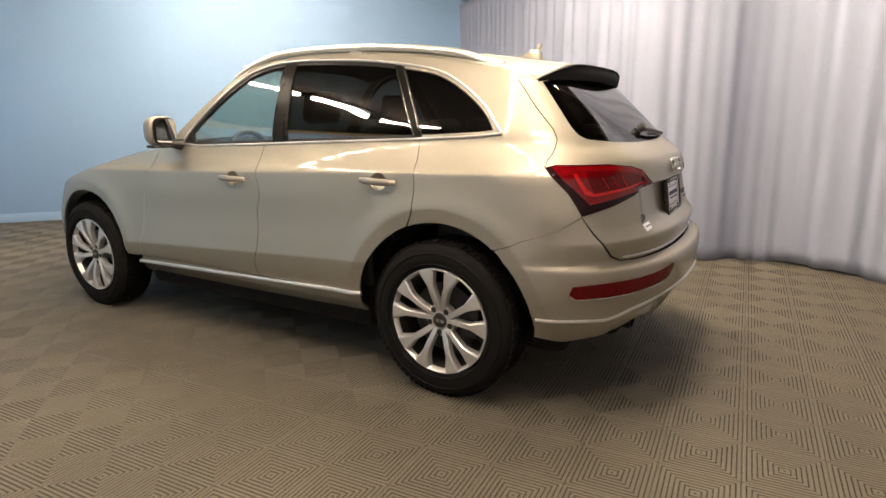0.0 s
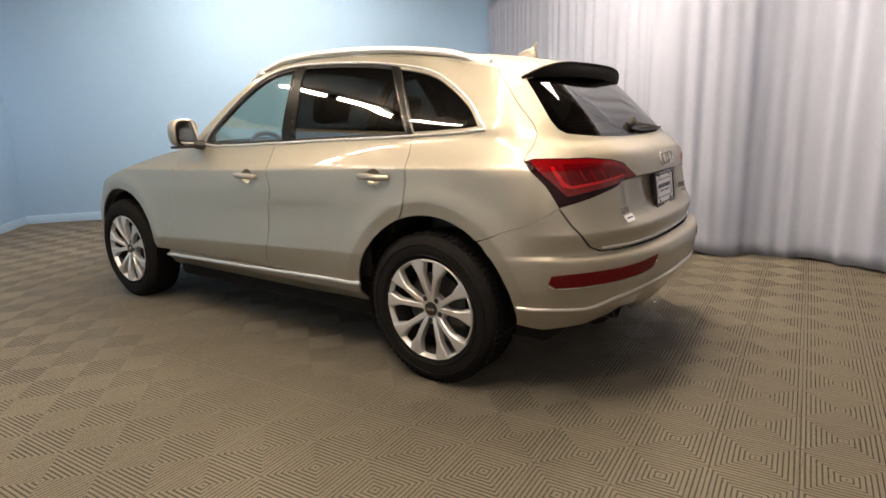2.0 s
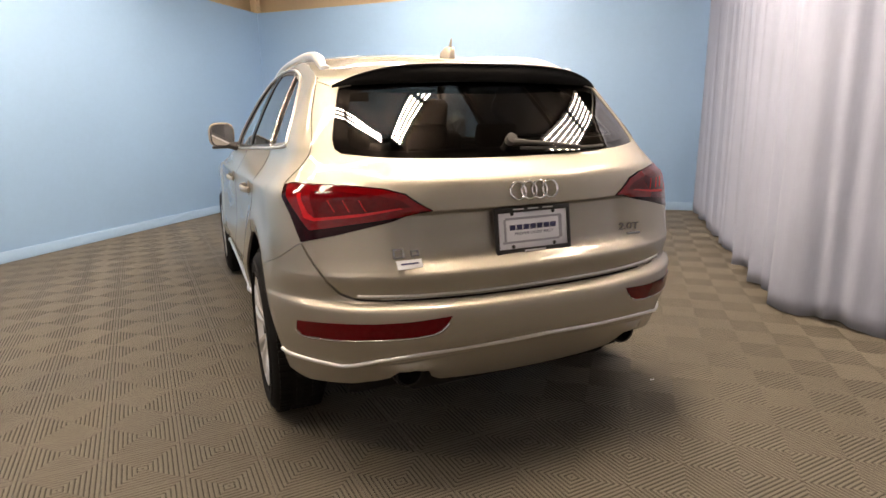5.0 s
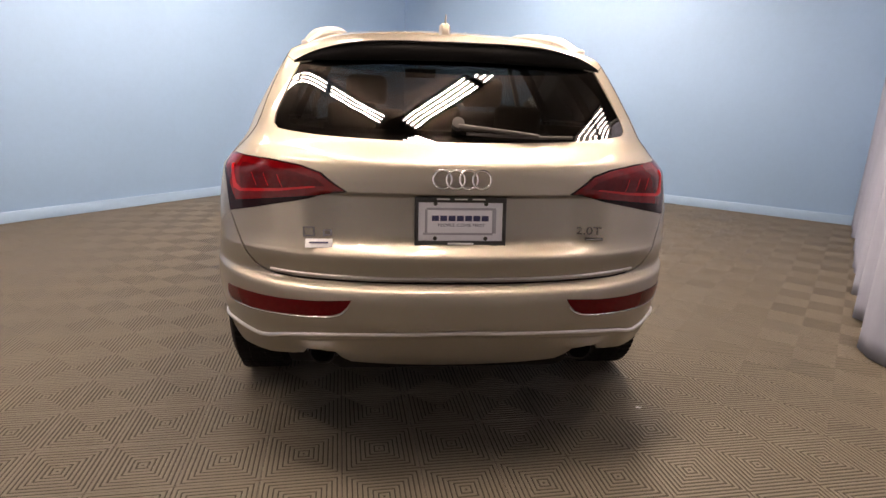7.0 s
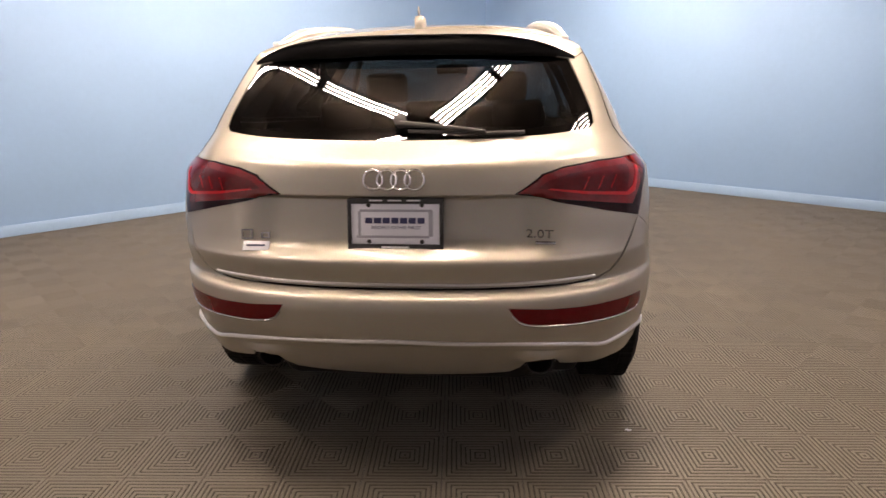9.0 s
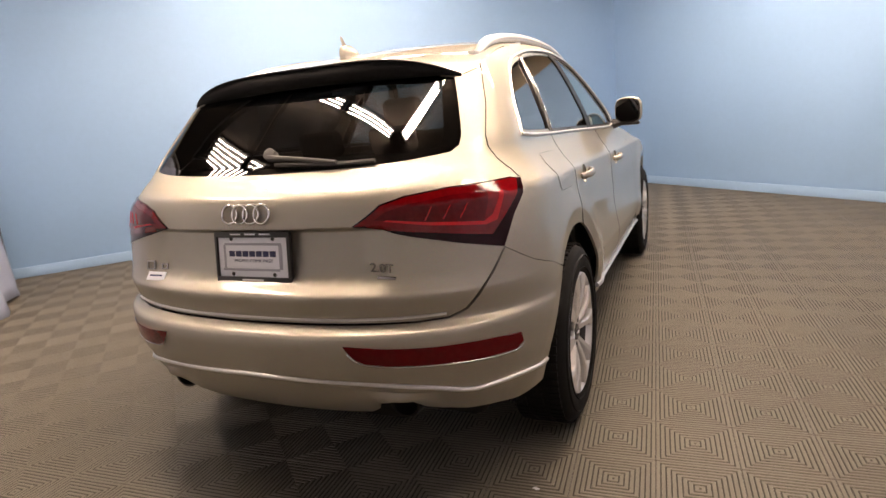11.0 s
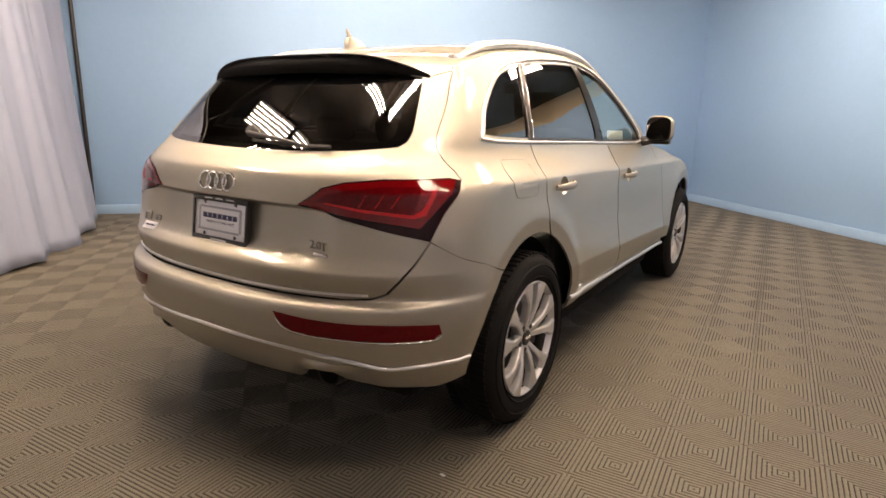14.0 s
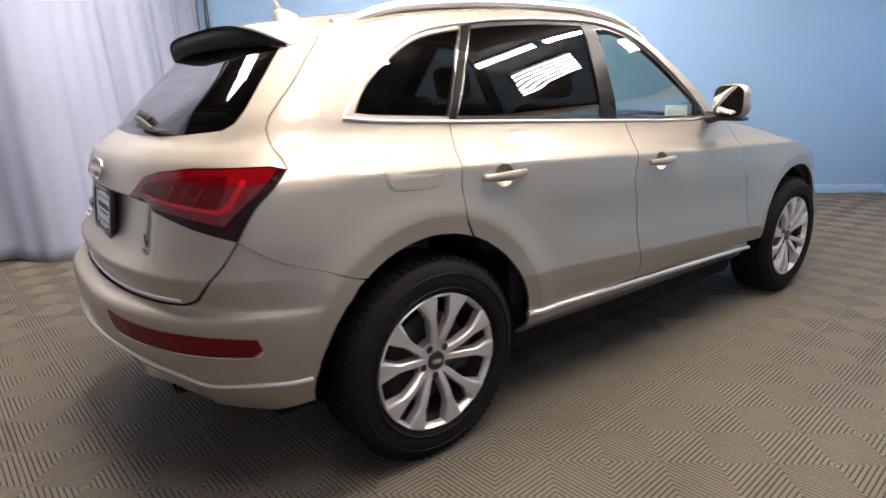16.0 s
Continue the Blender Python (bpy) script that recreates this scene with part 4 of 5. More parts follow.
def windscreen_at(t, v):
    a = [(1.48, 1.535), (1.57, 1.478), (1.70, 1.375), (1.83, 1.258), (1.94, 1.150), (2.08, 1.085)]
    k = v * (len(a) - 1)
    i = min(int(k), len(a) - 2)
    y, z = (a[i][n] + (a[i + 1][n] - a[i][n]) * (k - i) for n in (0, 1))
    return Vector((spread(*Y(y, z)).x * t, y + (0.02 + 0.26 * v) * (1 - t * t), z + 0.05 * (1 - v) * (1 - abs(t) ** 2.4)))


part("windscreen", sheet(windscreen_at, TS, [k / 15 for k in range(16)]), GLASS_CLEAR, car, "clear greenish windscreen", 60)


def bonnet_at(t, y):
    z = BONNET_Z(y)
    x = spread(*Y(y, z)).x
    return Vector((x * t, y + (0.30 - 0.1 * (y - 2.1)) * (1 - t * t), z + 0.045 * (1 - abs(t) ** 2.4)))


part("bonnet", sheet(bonnet_at, TS, [2.05 + 1.43 * k / 28 for k in range(29)]), PAINT, car, smooth=60)
panel("front_bumper", [Y(3.305, 0.795), Y(3.345, 0.60), Y(3.305, 0.40), Y(3.28, 0.25)] + [(Y(YF(z) - 0.0002, z)[0], z) for z in (0.25, 0.45, 0.62, 0.795)], PAINT, car, gap=0.002)
panel("front_bumper", [Y(3.305, 0.795), Y(3.345, 0.60), Y(3.305, 0.40), Y(3.28, 0.25)] + [(Y(YF(z) - 0.0002, z)[0], z) for z in (0.25, 0.45, 0.62, 0.795)], PAINT, car, gap=0.002, mirror=-1)


# spoiler over the rear window: upper edge meets the roof, lower lip stands off the glass
def spoiler_top(t):
    return Vector((0.612 * t, -0.337 - 0.073 * (1 - abs(t) ** 4.3), 1.420 + 0.085 * (1 - abs(t) ** 3.9)))


def spoiler_lip(t):
    return Vector((0.612 * t, -0.337 - 0.072 * (1 - abs(t) ** 2.2), 1.410 + 0.022 * (1 - abs(t) ** 2.0)))


def spoiler_bm():
    bm = bmesh.new()
    rings = []
    for k in range(-24, 25):
        t = math.sin(math.pi / 2 * k / 24)
        a, b = spoiler_top(t), spoiler_lip(t)
        e = 1 - abs(t) ** 6
        prof = [(a.y + 0.05 * e, a.z - 0.020 * e), (a.y + 0.012, a.z - 0.001), (a.y - 0.012 * e, a.z - 0.004 * e)]
        for u in (0.15, 0.35, 0.6, 0.8, 0.92):
            prof.append((a.y + (b.y - a.y) * u - 0.018 * e * math.sin(math.pi * u ** 1.2), a.z + (b.z - a.z) * u))
        prof += [(b.y, b.z), (b.y + 0.010 * e, b.z - 0.001 * e), (b.y + 0.05 * e, b.z + 0.012 * e), (a.y + 0.06 * e, b.z + 0.03 * e)]
        rings.append([bm.verts.new((a.x, y, z)) for y, z in prof])
    n = len(rings[0])
    for p, q in zip(rings, rings[1:]):
        for i in range(n):
            bm.faces.new((p[i], p[(i + 1) % n], q[(i + 1) % n], q[i]))
    bmesh.ops.remove_doubles(bm, verts=bm.verts[:], dist=1e-5)
    bmesh.ops.recalc_face_normals(bm, faces=bm.faces[:])
    return bm


part("spoiler", spoiler_bm(), SPOILER_BLACK, tailgate, "black rear spoiler", 50)

# roof rails
for m in (1, -1):
    pts, ys = [], [-0.14 + 1.72 * k / 30 for k in range(31)]
    for k, y in enumerate(ys):
        z0 = cant_z(min(y, 1.45)) if y < 1.45 else 1.558 - (y - 1.45) * 0.45
        lift = min(1, math.sin(math.pi * k / 30) * 2.6) ** 0.8
        xx = W(min(z0, 1.602)) - 0.040
        pts.append((m * xx, y, z0 + 0.010 + 0.024 * lift))
    part("roof_rail", tube_bm(pts, [0.010 + 0.010 * min(1, math.sin(math.pi * k / 30) * 3) for k in range(31)], 10, 1.2), BRIGHT, roof, "bright aluminium roof rail")
    for y in (-0.12, 0.72, 1.5):
        z0 = cant_z(min(y, 1.45))
        part("rail_foot", box_bm(m * (W(min(z0, 1.602)) - 0.06), m * (W(min(z0, 1.602)) - 0.03), y - 0.05, y + 0.05, z0 - 0.02, z0 + 0.026, 0.008), BRIGHT, roof)

# aerial
fin = bmesh.new()
prof = [(-0.060, 0.0), (-0.056, 0.030), (-0.045, 0.040), (-0.015, 0.040), (0.025, 0.026), (0.065, 0.0)]
rings = []
for y, h in prof:
    w = 0.027 * (1 - (y / 0.09) ** 2)
    rings.append([fin.verts.new((x, y, z)) for x, z in ((-w, -0.015), (-w * 0.9, h * 0.75), (-w * 0.6, h), (w * 0.6, h), (w * 0.9, h * 0.75), (w, -0.015))])
fin.faces.new(rings[0][::-1])
for p, q in zip(rings, rings[1:]):
    for i in range(5):
        fin.faces.new((p[i], q[i], q[i + 1], p[i + 1]))
fin.transform(Matrix.Translation((0, -0.045, 1.565)))
part("aerial_base", fin, PAINT, roof, smooth=60)
part("aerial_mast", tube_bm([(0, -0.078, 1.596), (0, -0.088, 1.612), (0, -0.098, 1.630), (0, -0.104, 1.638)], [0.014, 0.012, 0.009, 0.004], 10, 0.4), PAINT, roof)


# emblem, badges, wiper, plate on the tailgate
def rear_y(x, z):
    return spread(*R(abs(x), z)).y


for k in range(4):
    ring = bmesh.new()
    n, mm = 40, 8
    loop = []
    for i in range(n):
        a = 2 * math.pi * i / n
        loop.append([ring.verts.new(((0.0315 + 0.0045 * math.cos(2 * math.pi * j / mm)) * math.cos(a), -0.0045 * math.sin(2 * math.pi * j / mm), (0.0315 + 0.0045 * math.cos(2 * math.pi * j / mm)) * math.sin(a))) for j in range(mm)])
    for i in range(n):
        for j in range(mm):
            ring.faces.new((loop[i][j], loop[i][(j + 1) % mm], loop[(i + 1) % n][(j + 1) % mm], loop[(i + 1) % n][j]))
    bmesh.ops.recalc_face_normals(ring, faces=ring.faces[:])
    x = (k - 1.5) * 0.045
    ring.transform(Matrix.Translation((x, rear_y(x, 1.028) - 0.007 - 0.0012 * (k % 2), 1.028)) @ Matrix.Rotation(radians(-14), 4, "X"))
    part("emblem_ring", ring, CHROME, tailgate, "chrome emblem ring", 80)


def letters(name, text, size, material, parent, x, z, proud=0.004, depth=0.002, squeeze=1.0, y=None):
    cu = bpy.data.curves.new(name, "FONT")
    cu.body, cu.size, cu.extrude = text, size, depth
    tmp = bpy.data.objects.new(name, cu)
    scene.collection.objects.link(tmp)
    dg = bpy.context.evaluated_depsgraph_get()
    me = bpy.data.meshes.new_from_object(tmp.evaluated_get(dg))
    bpy.data.objects.remove(tmp)
    me.materials.clear()
    me.materials.append(material)
    w = max(v.co.x for v in me.vertices) - min(v.co.x for v in me.vertices)
    ob = new(name, me)
    ob.parent = parent
    yy = rear_y(x, z) - proud if y is None else y
    slope = (rear_y(x + 0.03, z) - rear_y(x - 0.03, z)) / 0.06 if y is None else 0
    ob.matrix_basis = Matrix.Translation((x, yy, z)) @ Matrix.Rotation(math.atan(slope), 4, "Z") @ Matrix.Rotation(radians(90), 4, "X") @ Matrix.Diagonal((squeeze, 1, 1, 1)) @ Matrix.Translation((-w / 2, 0, 0))
    return ob


def on_gate(x, z, proud):
    """A pose on the tailgate's skin: x across, z up along it, -y outwards."""
    p, px, pz = (Vector((a, rear_y(a, b), b)) for a, b in ((x, z), (x + 0.03, z), (x, z + 0.02)))
    u = (px - p).normalized()
    n = u.cross(pz - p).normalized()
    w = n.cross(u) * -1
    w = w if w.z > 0 else -w
    n = n if n.y < 0 else -n
    return Matrix.Translation(p + n * proud) @ Matrix(((u.x, -n.x, w.x, 0), (u.y, -n.y, w.y, 0), (u.z, -n.z, w.z, 0), (0, 0, 0, 1)))


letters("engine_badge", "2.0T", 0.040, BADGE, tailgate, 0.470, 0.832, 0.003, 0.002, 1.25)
# model badge and dealer tag as plain bars
for x, w, h in ((-0.520, 0.040, 0.034), (-0.458, 0.030, 0.022)):
    fr = bmesh.new()
    for x0, x1, z0, z1 in ((-w / 2, w / 2, h / 2 - 0.005, h / 2), (-w / 2, w / 2, -h / 2, -h / 2 + 0.005), (-w / 2, -w / 2 + 0.006, -h / 2 + 0.005, h / 2 - 0.005), (w / 2 - 0.006, w / 2, -h / 2 + 0.005, h / 2 - 0.005)):
        add_box(fr, x0, x1, -0.003, 0.002, z0, z1)
    fr.transform(on_gate(x, 0.838 - (0.034 - h) / 2, 0.003))
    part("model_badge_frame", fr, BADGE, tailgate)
tag = part("dealer_tag", box_bm(-0.046, 0.046, -0.001, 0.002, -0.018, 0.016, 0.0006, on_gate(-0.485, 0.800, 0.004)), PLATE_WHITE, tailgate, "small white sticker tag")
part("tag_line", box_bm(-0.032, 0.032, -0.0015, 0.0, -0.003, 0.003, 0, on_gate(-0.485, 0.800, 0.0058)), INK, tag)
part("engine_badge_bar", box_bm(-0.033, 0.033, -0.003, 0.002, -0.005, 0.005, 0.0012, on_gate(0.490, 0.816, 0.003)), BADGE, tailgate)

# plate, seen flat against the recess
PY = -0.810
PT = Matrix.Translation((0, PY, 0.882)) @ Matrix.Rotation(radians(-7), 4, "X")
pf = bmesh.new()
add_box(pf, -0.159, 0.159, -0.008, 0.010, 0.066, 0.085, 0.003, PT)
add_box(pf, -0.159, 0.159, -0.008, 0.010, -0.085, -0.066, 0.003, PT)
add_box(pf, -0.159, -0.146, -0.008, 0.010, -0.067, 0.071, 0.003, PT)
add_box(pf, 0.146, 0.159, -0.008, 0.010, -0.067, 0.071, 0.003, PT)
plate_frame = part("plate_frame", pf, BLACK, tailgate, "black dealer plate frame")
plate = part("plate", box_bm(-0.147, 0.147, -0.002, 0.008, -0.067, 0.071, 0.001, PT), PLATE_WHITE, plate_frame, "white and silver dealer plate with navy bars")


def plate_bar(x0, x1, z0, z1, material, d=0.003, m=None):
    part("plate_bar", box_bm(x0, x1, -d, -0.0015, z0, z1, 0.0004, PT if m is None else m), material, plate_frame)


plate_bar(-0.118, 0.122, 0.040, 0.048, PLATE_SILVER)
plate_bar(-0.130, 0.112, -0.046, -0.038, PLATE_SILVER)
plate_bar(-0.124, -0.115, -0.040, 0.042, PLATE_SILVER)
plate_bar(0.110, 0.124, -0.040, 0.042, PLATE_SILVER)
for k in range(7):
    x = -0.100 + k * 0.0288
    plate_bar(x, x + 0.0245, 0.002, 0.021, INK)
letters("plate_slogan", "PEOPLE COME FIRST", 0.0145, INK, plate_frame, 0.002, 0.8655, 0, 0.0006, 1.25, PY - 0.0035)
for k in range(3):
    plate_bar(-0.085 + k * 0.062, -0.040 + k * 0.062, 0.075, 0.080, WHITE_INK, 0.0088)
plate_bar(-0.045, 0.045, -0.079, -0.073, WHITE_INK, 0.0088)
for x, z in ((-0.088, -0.058), (0.088, -0.058), (-0.088, 0.062), (0.088, 0.062)):
    bolt = lathe([(0.0, 0.0), (0.003, 0.005), (0.0, 0.0075)], 14, "z")
    bolt.transform(PT @ Matrix.Translation((x, -0.002, z)) @ Matrix.Rotation(radians(90), 4, "X"))
    part("plate_bolt", bolt, DARK_METAL, plate_frame)

# rear wiper
wp = [(0.0, 1.196), (0.10, 1.189), (0.20, 1.180), (0.29, 1.170)]
part("wiper_arm", tube_bm([(x, rear_y(x, z) - 0.030, z) for x, z in wp], [0.012, 0.008, 0.007, 0.006], 8), WIPER_BLACK, tailgate, "black rear wiper")
part("wiper_blade", tube_bm([(x, rear_y(x, z) - 0.014, z) for x, z in ((0.03, 1.172), (0.15, 1.168), (0.30, 1.164), (0.42, 1.166))], 0.007, 6), WIPER_BLACK, tailgate)
piv = lathe([(0.0, 0.0), (0.0, 0.020), (0.03, 0.022), (0.035, 0.0)], 20, "z")
piv.transform(Matrix.Translation((0.0, rear_y(0, 1.196), 1.196)) @ Matrix.Rotation(radians(60), 4, "X"))
part("wiper_pivot", piv, WIPER_BLACK, tailgate)


# door mirrors
def door_mirror(m):
    sh = bmesh.new()
    bmesh.ops.create_uvsphere(sh, u_segments=28, v_segments=16, radius=1)
    for v in sh.verts:
        c = v.co
        c.x = math.copysign(abs(c.x) ** 0.65, c.x) * 0.088
        c.z = math.copysign(abs(c.z) ** 0.65, c.z) * 0.086
        c.y = math.copysign(abs(c.y) ** 0.8, c.y) * 0.085
        if c.y < 0:
            c.y *= 0.28
    rot = Matrix.Translation((m * 0.912, 1.872, 1.208)) @ Matrix.Rotation(-m * radians(4), 4, "Z")
    sh.transform(rot)
    top = part("door_mirror", sh, PAINT, car, smooth=60)
    gl = bmesh.new()
    loop = []
    for k in range(32):
        a = 2 * math.pi * k / 32
        loop.append(gl.verts.new((math.copysign(abs(math.cos(a)) ** 0.55, math.cos(a)) * 0.0735, -0.0265, math.copysign(abs(math.sin(a)) ** 0.55, math.sin(a)) * 0.0715)))
    gl.faces.new(loop)
    gl.transform(rot @ Matrix.Translation((0, -0.012, 0)) @ Matrix.Rotation(-m * radians(5), 4, "Z") @ Matrix.Rotation(radians(-9 if m > 0 else 4), 4, "X"))
    bz = bmesh.new()
    bz_loop = [bz.verts.new((math.copysign(abs(math.cos(a)) ** 0.55, math.cos(a)) * 0.0790, -0.0248, math.copysign(abs(math.sin(a)) ** 0.55, math.sin(a)) * 0.0770)) for a in (2 * math.pi * k / 32 for k in range(32))]
    bz.faces.new(bz_loop)
    bmesh.ops.solidify(bz, geom=bz.faces[:], thickness=0.004)
    bz.transform(rot @ Matrix.Translation((0, -0.004, 0)))
    part("mirror_bezel", bz, BLACK, top, "black mirror surround", 30)
    part("mirror_glass", gl, MIRROR, top, "silvered mirror glass", 0)
    part("mirror_foot", tube_bm([(m * 0.80, 1.84, 1.125), (m * 0.86, 1.865, 1.135), (m * 0.93, 1.88, 1.15)], [0.035, 0.026, 0.024], 10), BLACK, top)
    part("mirror_base", box_bm(m * 0.91 - 0.072, m * 0.91 + 0.072, 1.845, 1.935, 1.112, 1.130, 0.008), BLACK, top)
    part("mirror_triangle", box_bm(m * 0.775 - 0.012, m * 0.775 + 0.012, 1.76, 1.90, 1.118, 1.20, 0.01), BLACK, top)


door_mirror(1)
door_mirror(-1)


# wheels
def wheel_master():
    """A wheel with its outer face to +x at x = 0.118 from its middle plane."""
    hub = empty("wheel")
    t = [(-0.10, 0.245), (-0.112, 0.262), (-0.118, 0.295), (-0.113, 0.330), (-0.098, 0.352), (-0.075, 0.362), (0.0, 0.366), (0.075, 0.362), (0.098, 0.352), (0.113, 0.330), (0.118, 0.295), (0.112, 0.262), (0.10, 0.245)]
    tyre = part("tyre", lathe(t, 72, "x"), RUBBER, hub, "worn black tyre", 50)
    for r in (0.268, 0.318):
        part("sidewall_bead", lathe([(0.1145, r - 0.003), (0.1195, r), (0.1145, r + 0.003)], 72, "x"), RUBBER, tyre)
    tread = bmesh.new()
    for k in range(72):
        a = 2 * math.pi * k / 72
        for x in (-0.066, 0.0, 0.066):
            add_box(tread, x - 0.024, x + 0.024, -0.011, 0.011, 0.360, 0.3685, 0, Matrix.Rotation(a, 4, "X"))
    part("tread", tread, RUBBER, tyre, smooth=0)
    rim = part("rim", lathe([(0.10, 0.2475), (0.108, 0.2475), (0.112, 0.243), (0.106, 0.236), (0.085, 0.231)], 72, "x"), ALLOY, hub, "silver ten-spoke alloy rim", 40)
    part("rim_barrel", lathe([(0.085, 0.231), (0.07, 0.226), (-0.06, 0.215), (-0.09, 0.235)], 72, "x"), DARK_METAL, rim)
    for k in range(10):
        pair, side_ = k // 2, (k % 2) * 2 - 1
        a_hub = radians(90 + pair * 72 + side_ * 12)
        a_rim = radians(90 + pair * 72 + side_ * 16.5)
        sp = bmesh.new()
        rows = []
        for i in range(14):
            t_ = i / 13
            r = 0.045 + (0.2455 - 0.045) * t_
            a = a_hub + (a_rim - a_hub) * t_
            half = 0.0130 + 0.004 * t_ + 0.026 * max(0, t_ - 0.62) / 0.38
            x = 0.088 + 0.014 * math.sin(math.pi * t_ * 0.9) + 0.020 * t_
            c, s = math.cos(a), math.sin(a)
            rows.append([sp.verts.new((xx, r * c - o * s, r * s + o * c)) for xx, o in ((x - 0.034, -half * 1.1), (x - 0.006, -half), (x, -half * 0.70), (x, half * 0.70), (x - 0.006, half), (x - 0.034, half * 1.1))])
        for p, q in zip(rows, rows[1:]):
            for j in range(5):
                sp.faces.new((p[j], p[j + 1], q[j + 1], q[j]))
        sp.faces.new(rows[0])
        sp.faces.new(rows[-1][::-1])
        bmesh.ops.recalc_face_normals(sp, faces=sp.faces[:])
        part("spoke", sp, ALLOY, rim, smooth=18)
    part("hub_plate", lathe([(0.05, 0.078), (0.082, 0.074), (0.088, 0.060), (0.088, 0.036)], 40, "x"), ALLOY, rim)
    for k in range(5):
        a = radians(90 + 36 + 72 * k)
        b = lathe([(0.0885, 0.0), (0.0885, 0.013), (0.0905, 0.0135), (0.0905, 0.0)], 18, "x")
        b.transform(Matrix.Translation((0, 0.056 * math.cos(a), 0.056 * math.sin(a))))
        part("bolt_hole", b, DARK_METAL, rim)
    part("centre_cap", lathe([(0.086, 0.034), (0.094, 0.032), (0.096, 0.0)], 32, "x"), BLACK, rim)
    for k in range(4):
        rg = lathe([(0.0965 + 0.002 * math.sin(j * math.pi / 3), 0.0075 + 0.0018 * math.cos(j * math.pi / 3)) for j in range(7)], 20, "x")
        rg.transform(Matrix.Translation((0, (k - 1.5) * 0.0105, 0)))
        part("cap_ring", rg, CHROME, rim)
    part("brake_disc", lathe([(0.02, 0.0), (0.02, 0.165), (0.035, 0.165), (0.035, 0.0)], 48, "x"), DARK_METAL, hub)
    part("brake_caliper", box_bm(0.0, 0.062, 0.09, 0.18, -0.07, 0.07, 0.015), DARK_METAL, hub)
    return hub


rig = wheel_master()
first_wheel = True
for x, y, spin in ((0.808, 0.0, -6), (-0.808, 0.0, 2), (0.808, 2.807, 20), (-0.808, 2.807, -14)):
    m = pose(x, y, 0.366, spin if x > 0 else -spin, 0, 0 if x > 0 else 180)
    if first_wheel:
        rig.matrix_basis, o, first_wheel = m, rig, False
    else:
        o = copy_thing(rig, m)
    o.parent = car
# ---- under and inside the car ----
part("underbody", box_bm(-0.66, 0.66, -0.50, 3.45, 0.205, 0.40, 0.04), DARK, car)
part("body_core", box_bm(-0.80, 0.80, 0.47, 2.33, 0.205, 0.46, 0.05), DARK, car)
# assumed, unseen box that keeps light out from under the bumper
part("silencer", box_bm(-0.48, 0.48, -0.70, -0.46, 0.26, 0.40, 0.065, segs=4), DARK, car)
part("load_floor", box_bm(-0.60, 0.60, -0.72, 0.9, 0.40, 0.78, 0.03), CABIN, car)
part("engine_bay", box_bm(-0.60, 0.60, 2.2, 3.35, 0.40, 0.74, 0.05), DARK, car)
part("bumper_shelf", box_bm(-0.53, 0.53, -0.800, -0.55, 0.50, 0.666, 0.012), DARK, car)
part("rear_closing", box_bm(-0.58, 0.58, -0.74, -0.60, 0.40, 1.02, 0.03), CABIN, car)
for m in (1, -1):
    part("door_lining", box_bm(m * 0.80 - 0.02, m * 0.80 + 0.02, 0.45, 2.1, 0.44, 1.09, 0.02), CABIN, car)
    part("side_lining", box_bm(m * 0.70 - 0.02, m * 0.70 + 0.02, -0.50, 0.12, 0.60, 1.15, 0.02), CABIN, car)


def lined(t, y):
    p = roof_at(t, y)
    return Vector((p.x * 0.94, p.y, p.z - 0.035))


part("headliner", sheet(lined, TS, [-0.22 + 1.7 * k / 20 for k in range(21)]), HEADLINER, car, smooth=60)


def car_seat(x, y, wide=0.50):
    s = empty("seat")
    s.parent = car
    part("cushion", box_bm(x - wide / 2, x + wide / 2, y, y + 0.50, 0.50, 0.66, 0.05, segs=3), SEAT_MAT, s)
    lean = Matrix.Translation((0, y, 0.62)) @ Matrix.Rotation(radians(14), 4, "X")
    part("backrest", box_bm(x - wide / 2, x + wide / 2, -0.08, 0.07, 0.0, 0.60, 0.05, lean, 3), SEAT_MAT, s)
    part("headrest", box_bm(x - 0.13, x + 0.13, -0.06, 0.04, 0.64, 0.82, 0.04, lean, 3), SEAT_MAT, s)
    for d in (-0.05, 0.05):
        part("headrest_post", tube_bm([lean @ Vector((x + d, -0.01, 0.58)), lean @ Vector((x + d, -0.01, 0.66))], 0.006, 6), CHROME, s)
    return s


car_seat(-0.37, 1.30)
car_seat(0.37, 1.30)
bench = empty("rear_bench")
bench.parent = car
lean = Matrix.Translation((0, 0.42, 0.62)) @ Matrix.Rotation(radians(14), 4, "X")
part("cushion", box_bm(-0.64, 0.64, 0.42, 0.92, 0.50, 0.66, 0.05, segs=3), SEAT_MAT, bench)
part("backrest", box_bm(-0.64, 0.64, -0.08, 0.06, 0.0, 0.52, 0.05, lean, 3), SEAT_MAT, bench)
for x in (-0.42, 0.0, 0.42):
    part("headrest", box_bm(x - 0.12, x + 0.12, -0.06, 0.02, 0.53, 0.66, 0.03, lean, 3), SEAT_MAT, bench)
part("dashboard", box_bm(-0.72, 0.72, 1.78, 2.25, 0.72, 1.10, 0.05, segs=3), CABIN, car)
part("instrument_hood", box_bm(-0.56, -0.20, 1.80, 2.0, 1.02, 1.11, 0.03), CABIN, car)
wheel_ring = bmesh.new()
loop = []
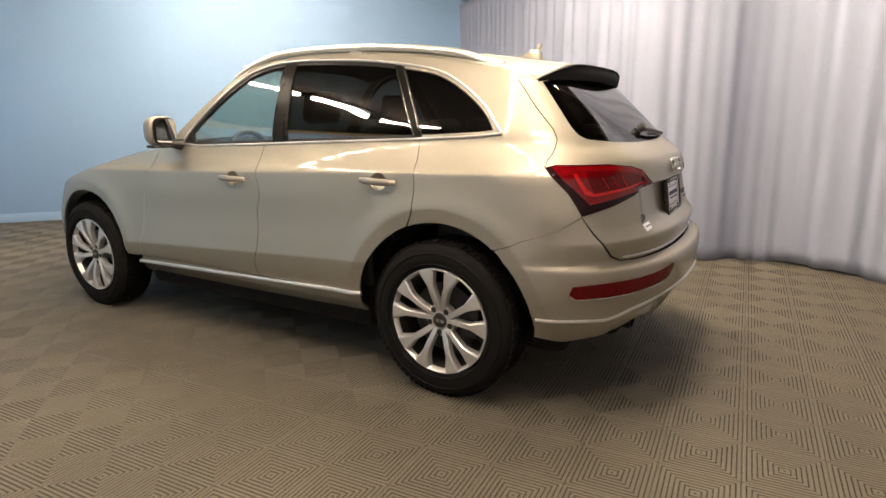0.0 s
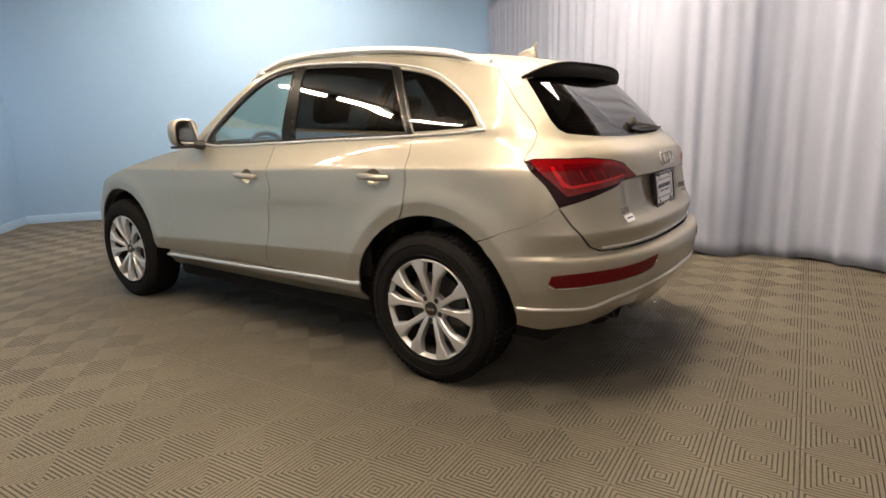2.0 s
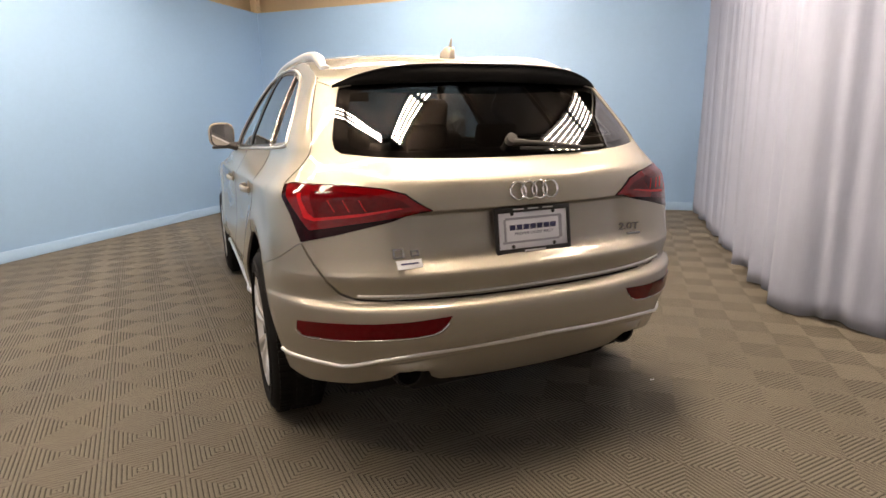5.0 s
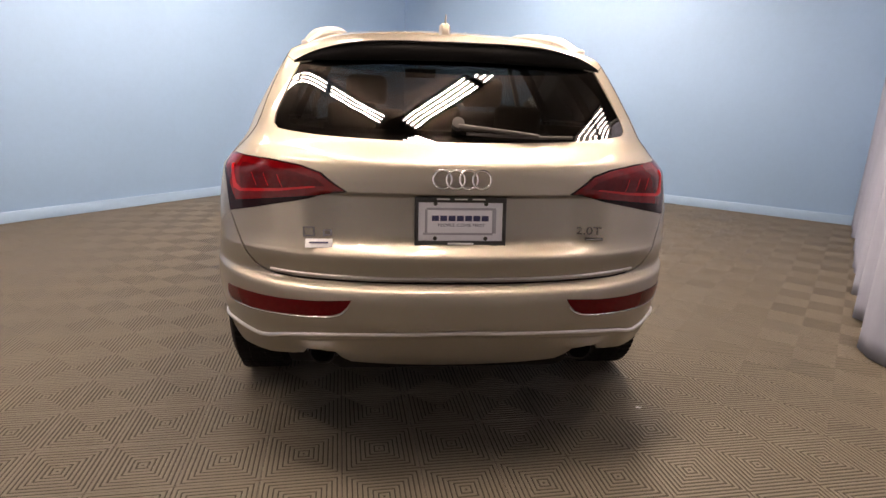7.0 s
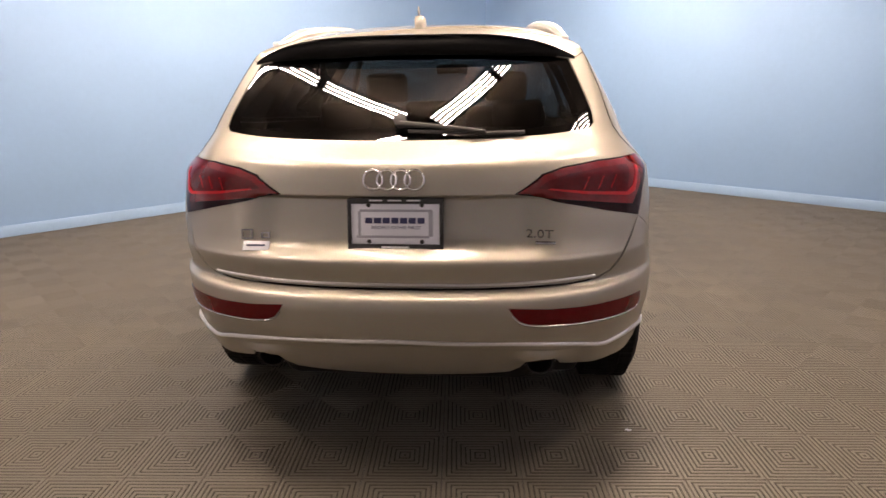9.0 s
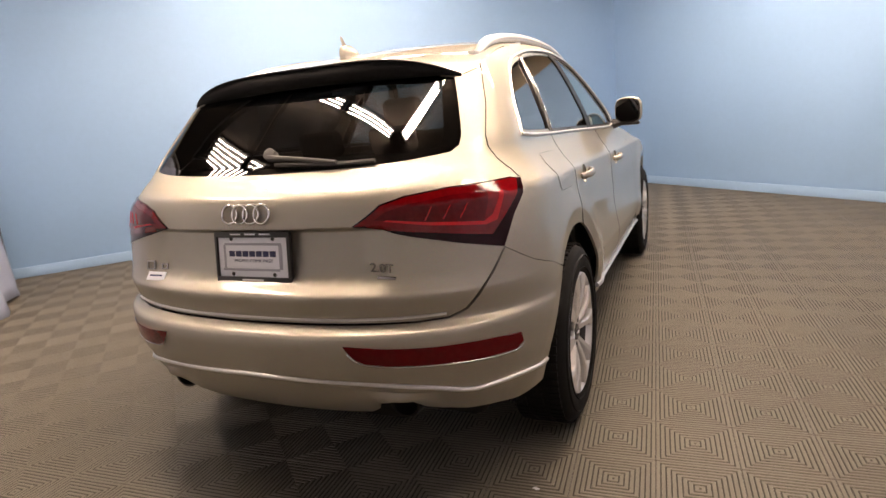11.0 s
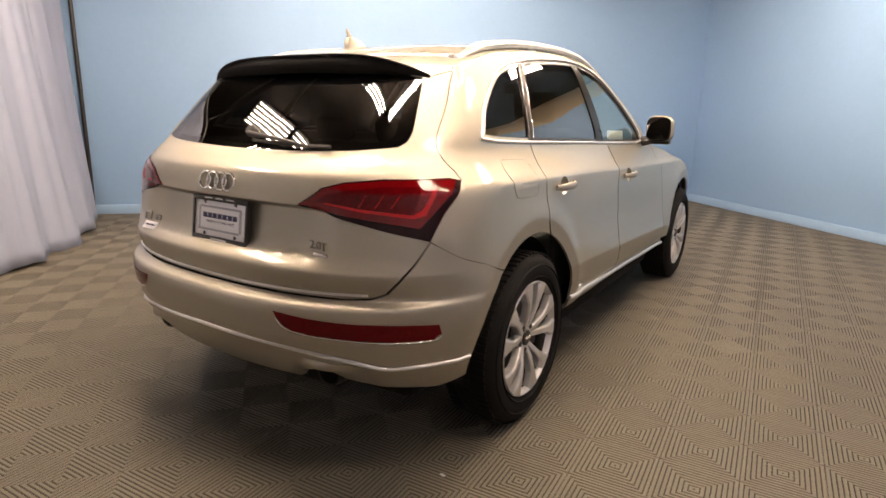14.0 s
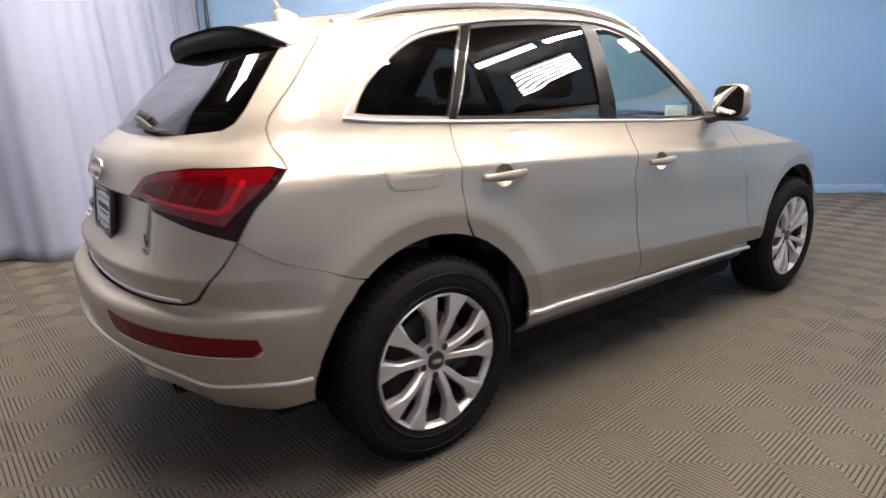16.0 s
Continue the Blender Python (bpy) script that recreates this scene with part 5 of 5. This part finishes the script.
for i in range(36):
    a = 2 * math.pi * i / 36
    loop.append([wheel_ring.verts.new(((0.178 + 0.016 * math.cos(2 * math.pi * j / 8)) * math.cos(a), (0.178 + 0.016 * math.cos(2 * math.pi * j / 8)) * math.sin(a), 0.016 * math.sin(2 * math.pi * j / 8))) for j in range(8)])
for i in range(36):
    for j in range(8):
        wheel_ring.faces.new((loop[i][j], loop[(i + 1) % 36][j], loop[(i + 1) % 36][(j + 1) % 8], loop[i][(j + 1) % 8]))
bmesh.ops.recalc_face_normals(wheel_ring, faces=wheel_ring.faces[:])
for a in (0, 180, 270):
    add_box(wheel_ring, 0.03, 0.17, -0.02, 0.02, -0.008, 0.008, 0.005, Matrix.Rotation(radians(a), 4, "Z"))
add_box(wheel_ring, -0.065, 0.065, -0.055, 0.055, -0.02, 0.02, 0.015)
wheel_ring.transform(Matrix.Translation((-0.37, 1.72, 1.02)) @ Matrix.Rotation(radians(68), 4, "X"))
part("steering_wheel", wheel_ring, CABIN, car, "black steering wheel", 50)
part("inner_mirror", box_bm(-0.11, 0.11, 1.62, 1.64, 1.42, 1.485, 0.012), CABIN, car)
part("inner_mirror_stem", tube_bm([(0, 1.64, 1.48), (0, 1.68, 1.53)], 0.008, 6), CABIN, car)
slip = mesh_ob("paper_slip", box_bm(-0.055, 0.055, -0.001, 0.001, 0.0, 0.095, 0.0004, Matrix.Translation((0.640, 1.84, 1.0985)) @ Matrix.Rotation(radians(40), 4, "Z") @ Matrix.Rotation(radians(-20), 4, "X")), PLATE_WHITE)
tagged(slip, "small pale paper slip propped on the car's dashboard", "paper slip")
# ---- floor tiles: nested square ribs, laid corner to corner with the booth walls ----
TILE = 0.2789
RIBS = 8


def tile_bm(m=None):
    bm = bmesh.new()
    half = TILE / 2 - 0.0008
    pitch = half / RIBS
    # inset rib rings: each a low flat-topped bar with sloping flanks
    for k in range(RIBS):
        ro = half - k * pitch
        if k == RIBS - 1:
            ri = 0.0
        else:
            ri = ro - pitch
        crest_o, crest_i = ro - 0.14 * pitch, ro - 0.68 * pitch
        foot_o, foot_i = ro - 0.07 * pitch, ro - 0.76 * pitch
        loops = []
        for r, z in ((foot_o, -0.0019), (crest_o, 0.0), (max(crest_i, 0.002), 0.0), (max(foot_i, 0.001), -0.0019)):
            loops.append([bm.verts.new((sx * r, sy * r, z)) for sx, sy in ((1, 1), (-1, 1), (-1, -1), (1, -1))])
        for p, q in zip(loops, loops[1:]):
            for i in range(4):
                bm.faces.new((p[i], p[(i + 1) % 4], q[(i + 1) % 4], q[i]))
    h = TILE / 2 - 0.0006
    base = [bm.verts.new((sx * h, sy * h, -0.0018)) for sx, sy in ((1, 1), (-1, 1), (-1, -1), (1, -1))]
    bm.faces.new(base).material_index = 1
    low = [bm.verts.new((v.co.x, v.co.y, -0.013)) for v in base]
    for i in range(4):
        bm.faces.new((base[i], low[i], low[(i + 1) % 4], base[(i + 1) % 4]))
    if m is not None:
        bm.transform(m)
    return bm


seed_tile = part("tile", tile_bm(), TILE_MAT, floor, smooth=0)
seed_tile.data.materials.append(GROOVE_BASE)
TURN = Matrix.Rotation(ANG + math.pi / 4, 4, "Z")
ORIGIN = Vector((1.333, 0.147, 0))
spots = []
for i in range(-56, 56):
    for j in range(-56, 56):
        p = ORIGIN + TURN @ Vector((i * TILE, j * TILE, 0))
        d = p - CORNER
        a, b = -d.dot(E1), d.dot(E2)
        if -0.16 < a < 10.6 and -0.16 < b < 9.6:
            spots.append((p, a, b))
spots.sort(key=lambda s: (Vector((s[0].x * 0.8, s[0].y + 0.6, 0))).length)
for k, (p, a, b) in enumerate(spots[:290]):
    o = seed_tile if k == 0 else seed_tile.copy()
    if k:
        scene.collection.objects.link(o)
    o.matrix_basis = Matrix.Translation((p.x, p.y, 0)) @ TURN
verts, faces = [], []
proto = seed_tile.data
pv = np.array([v.co[:] for v in proto.vertices])
pf = [tuple(q.vertices) for q in proto.polygons]
pm = [q.material_index for q in proto.polygons]
c, s = math.cos(ANG + math.pi / 4), math.sin(ANG + math.pi / 4)
for p, a, b in spots[290:]:
    base = len(verts)
    verts.extend([(p.x + c * x - s * y, p.y + s * x + c * y, z) for x, y, z in pv])
    faces.extend([tuple(base + i for i in q) for q in pf])
me = bpy.data.meshes.new("far_tiles")
me.from_pydata(verts, [], faces)
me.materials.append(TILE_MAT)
me.materials.append(GROOVE_BASE)
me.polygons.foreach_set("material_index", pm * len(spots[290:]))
far = new("far_tiles", me)
far.parent = floor
tagged(far, kind="stuff")

# a scrap of paper on the floor
scrap = bmesh.new()
rows = [[scrap.verts.new((0.839 + 0.007 * i + 0.003 * j, -0.565 + 0.006 * j - 0.002 * i, 0.0015 + 0.003 * ((i + j) % 2))) for j in range(3)] for i in range(4)]
for p, q in zip(rows, rows[1:]):
    for j in range(2):
        scrap.faces.new((p[j], q[j], q[j + 1], p[j + 1]))
bmesh.ops.solidify(scrap, geom=scrap.faces[:], thickness=0.0006)
tagged(mesh_ob("paper_scrap", scrap, PLATE_WHITE, 0), "tiny crumpled white paper scrap on the tiled floor", "paper scrap")
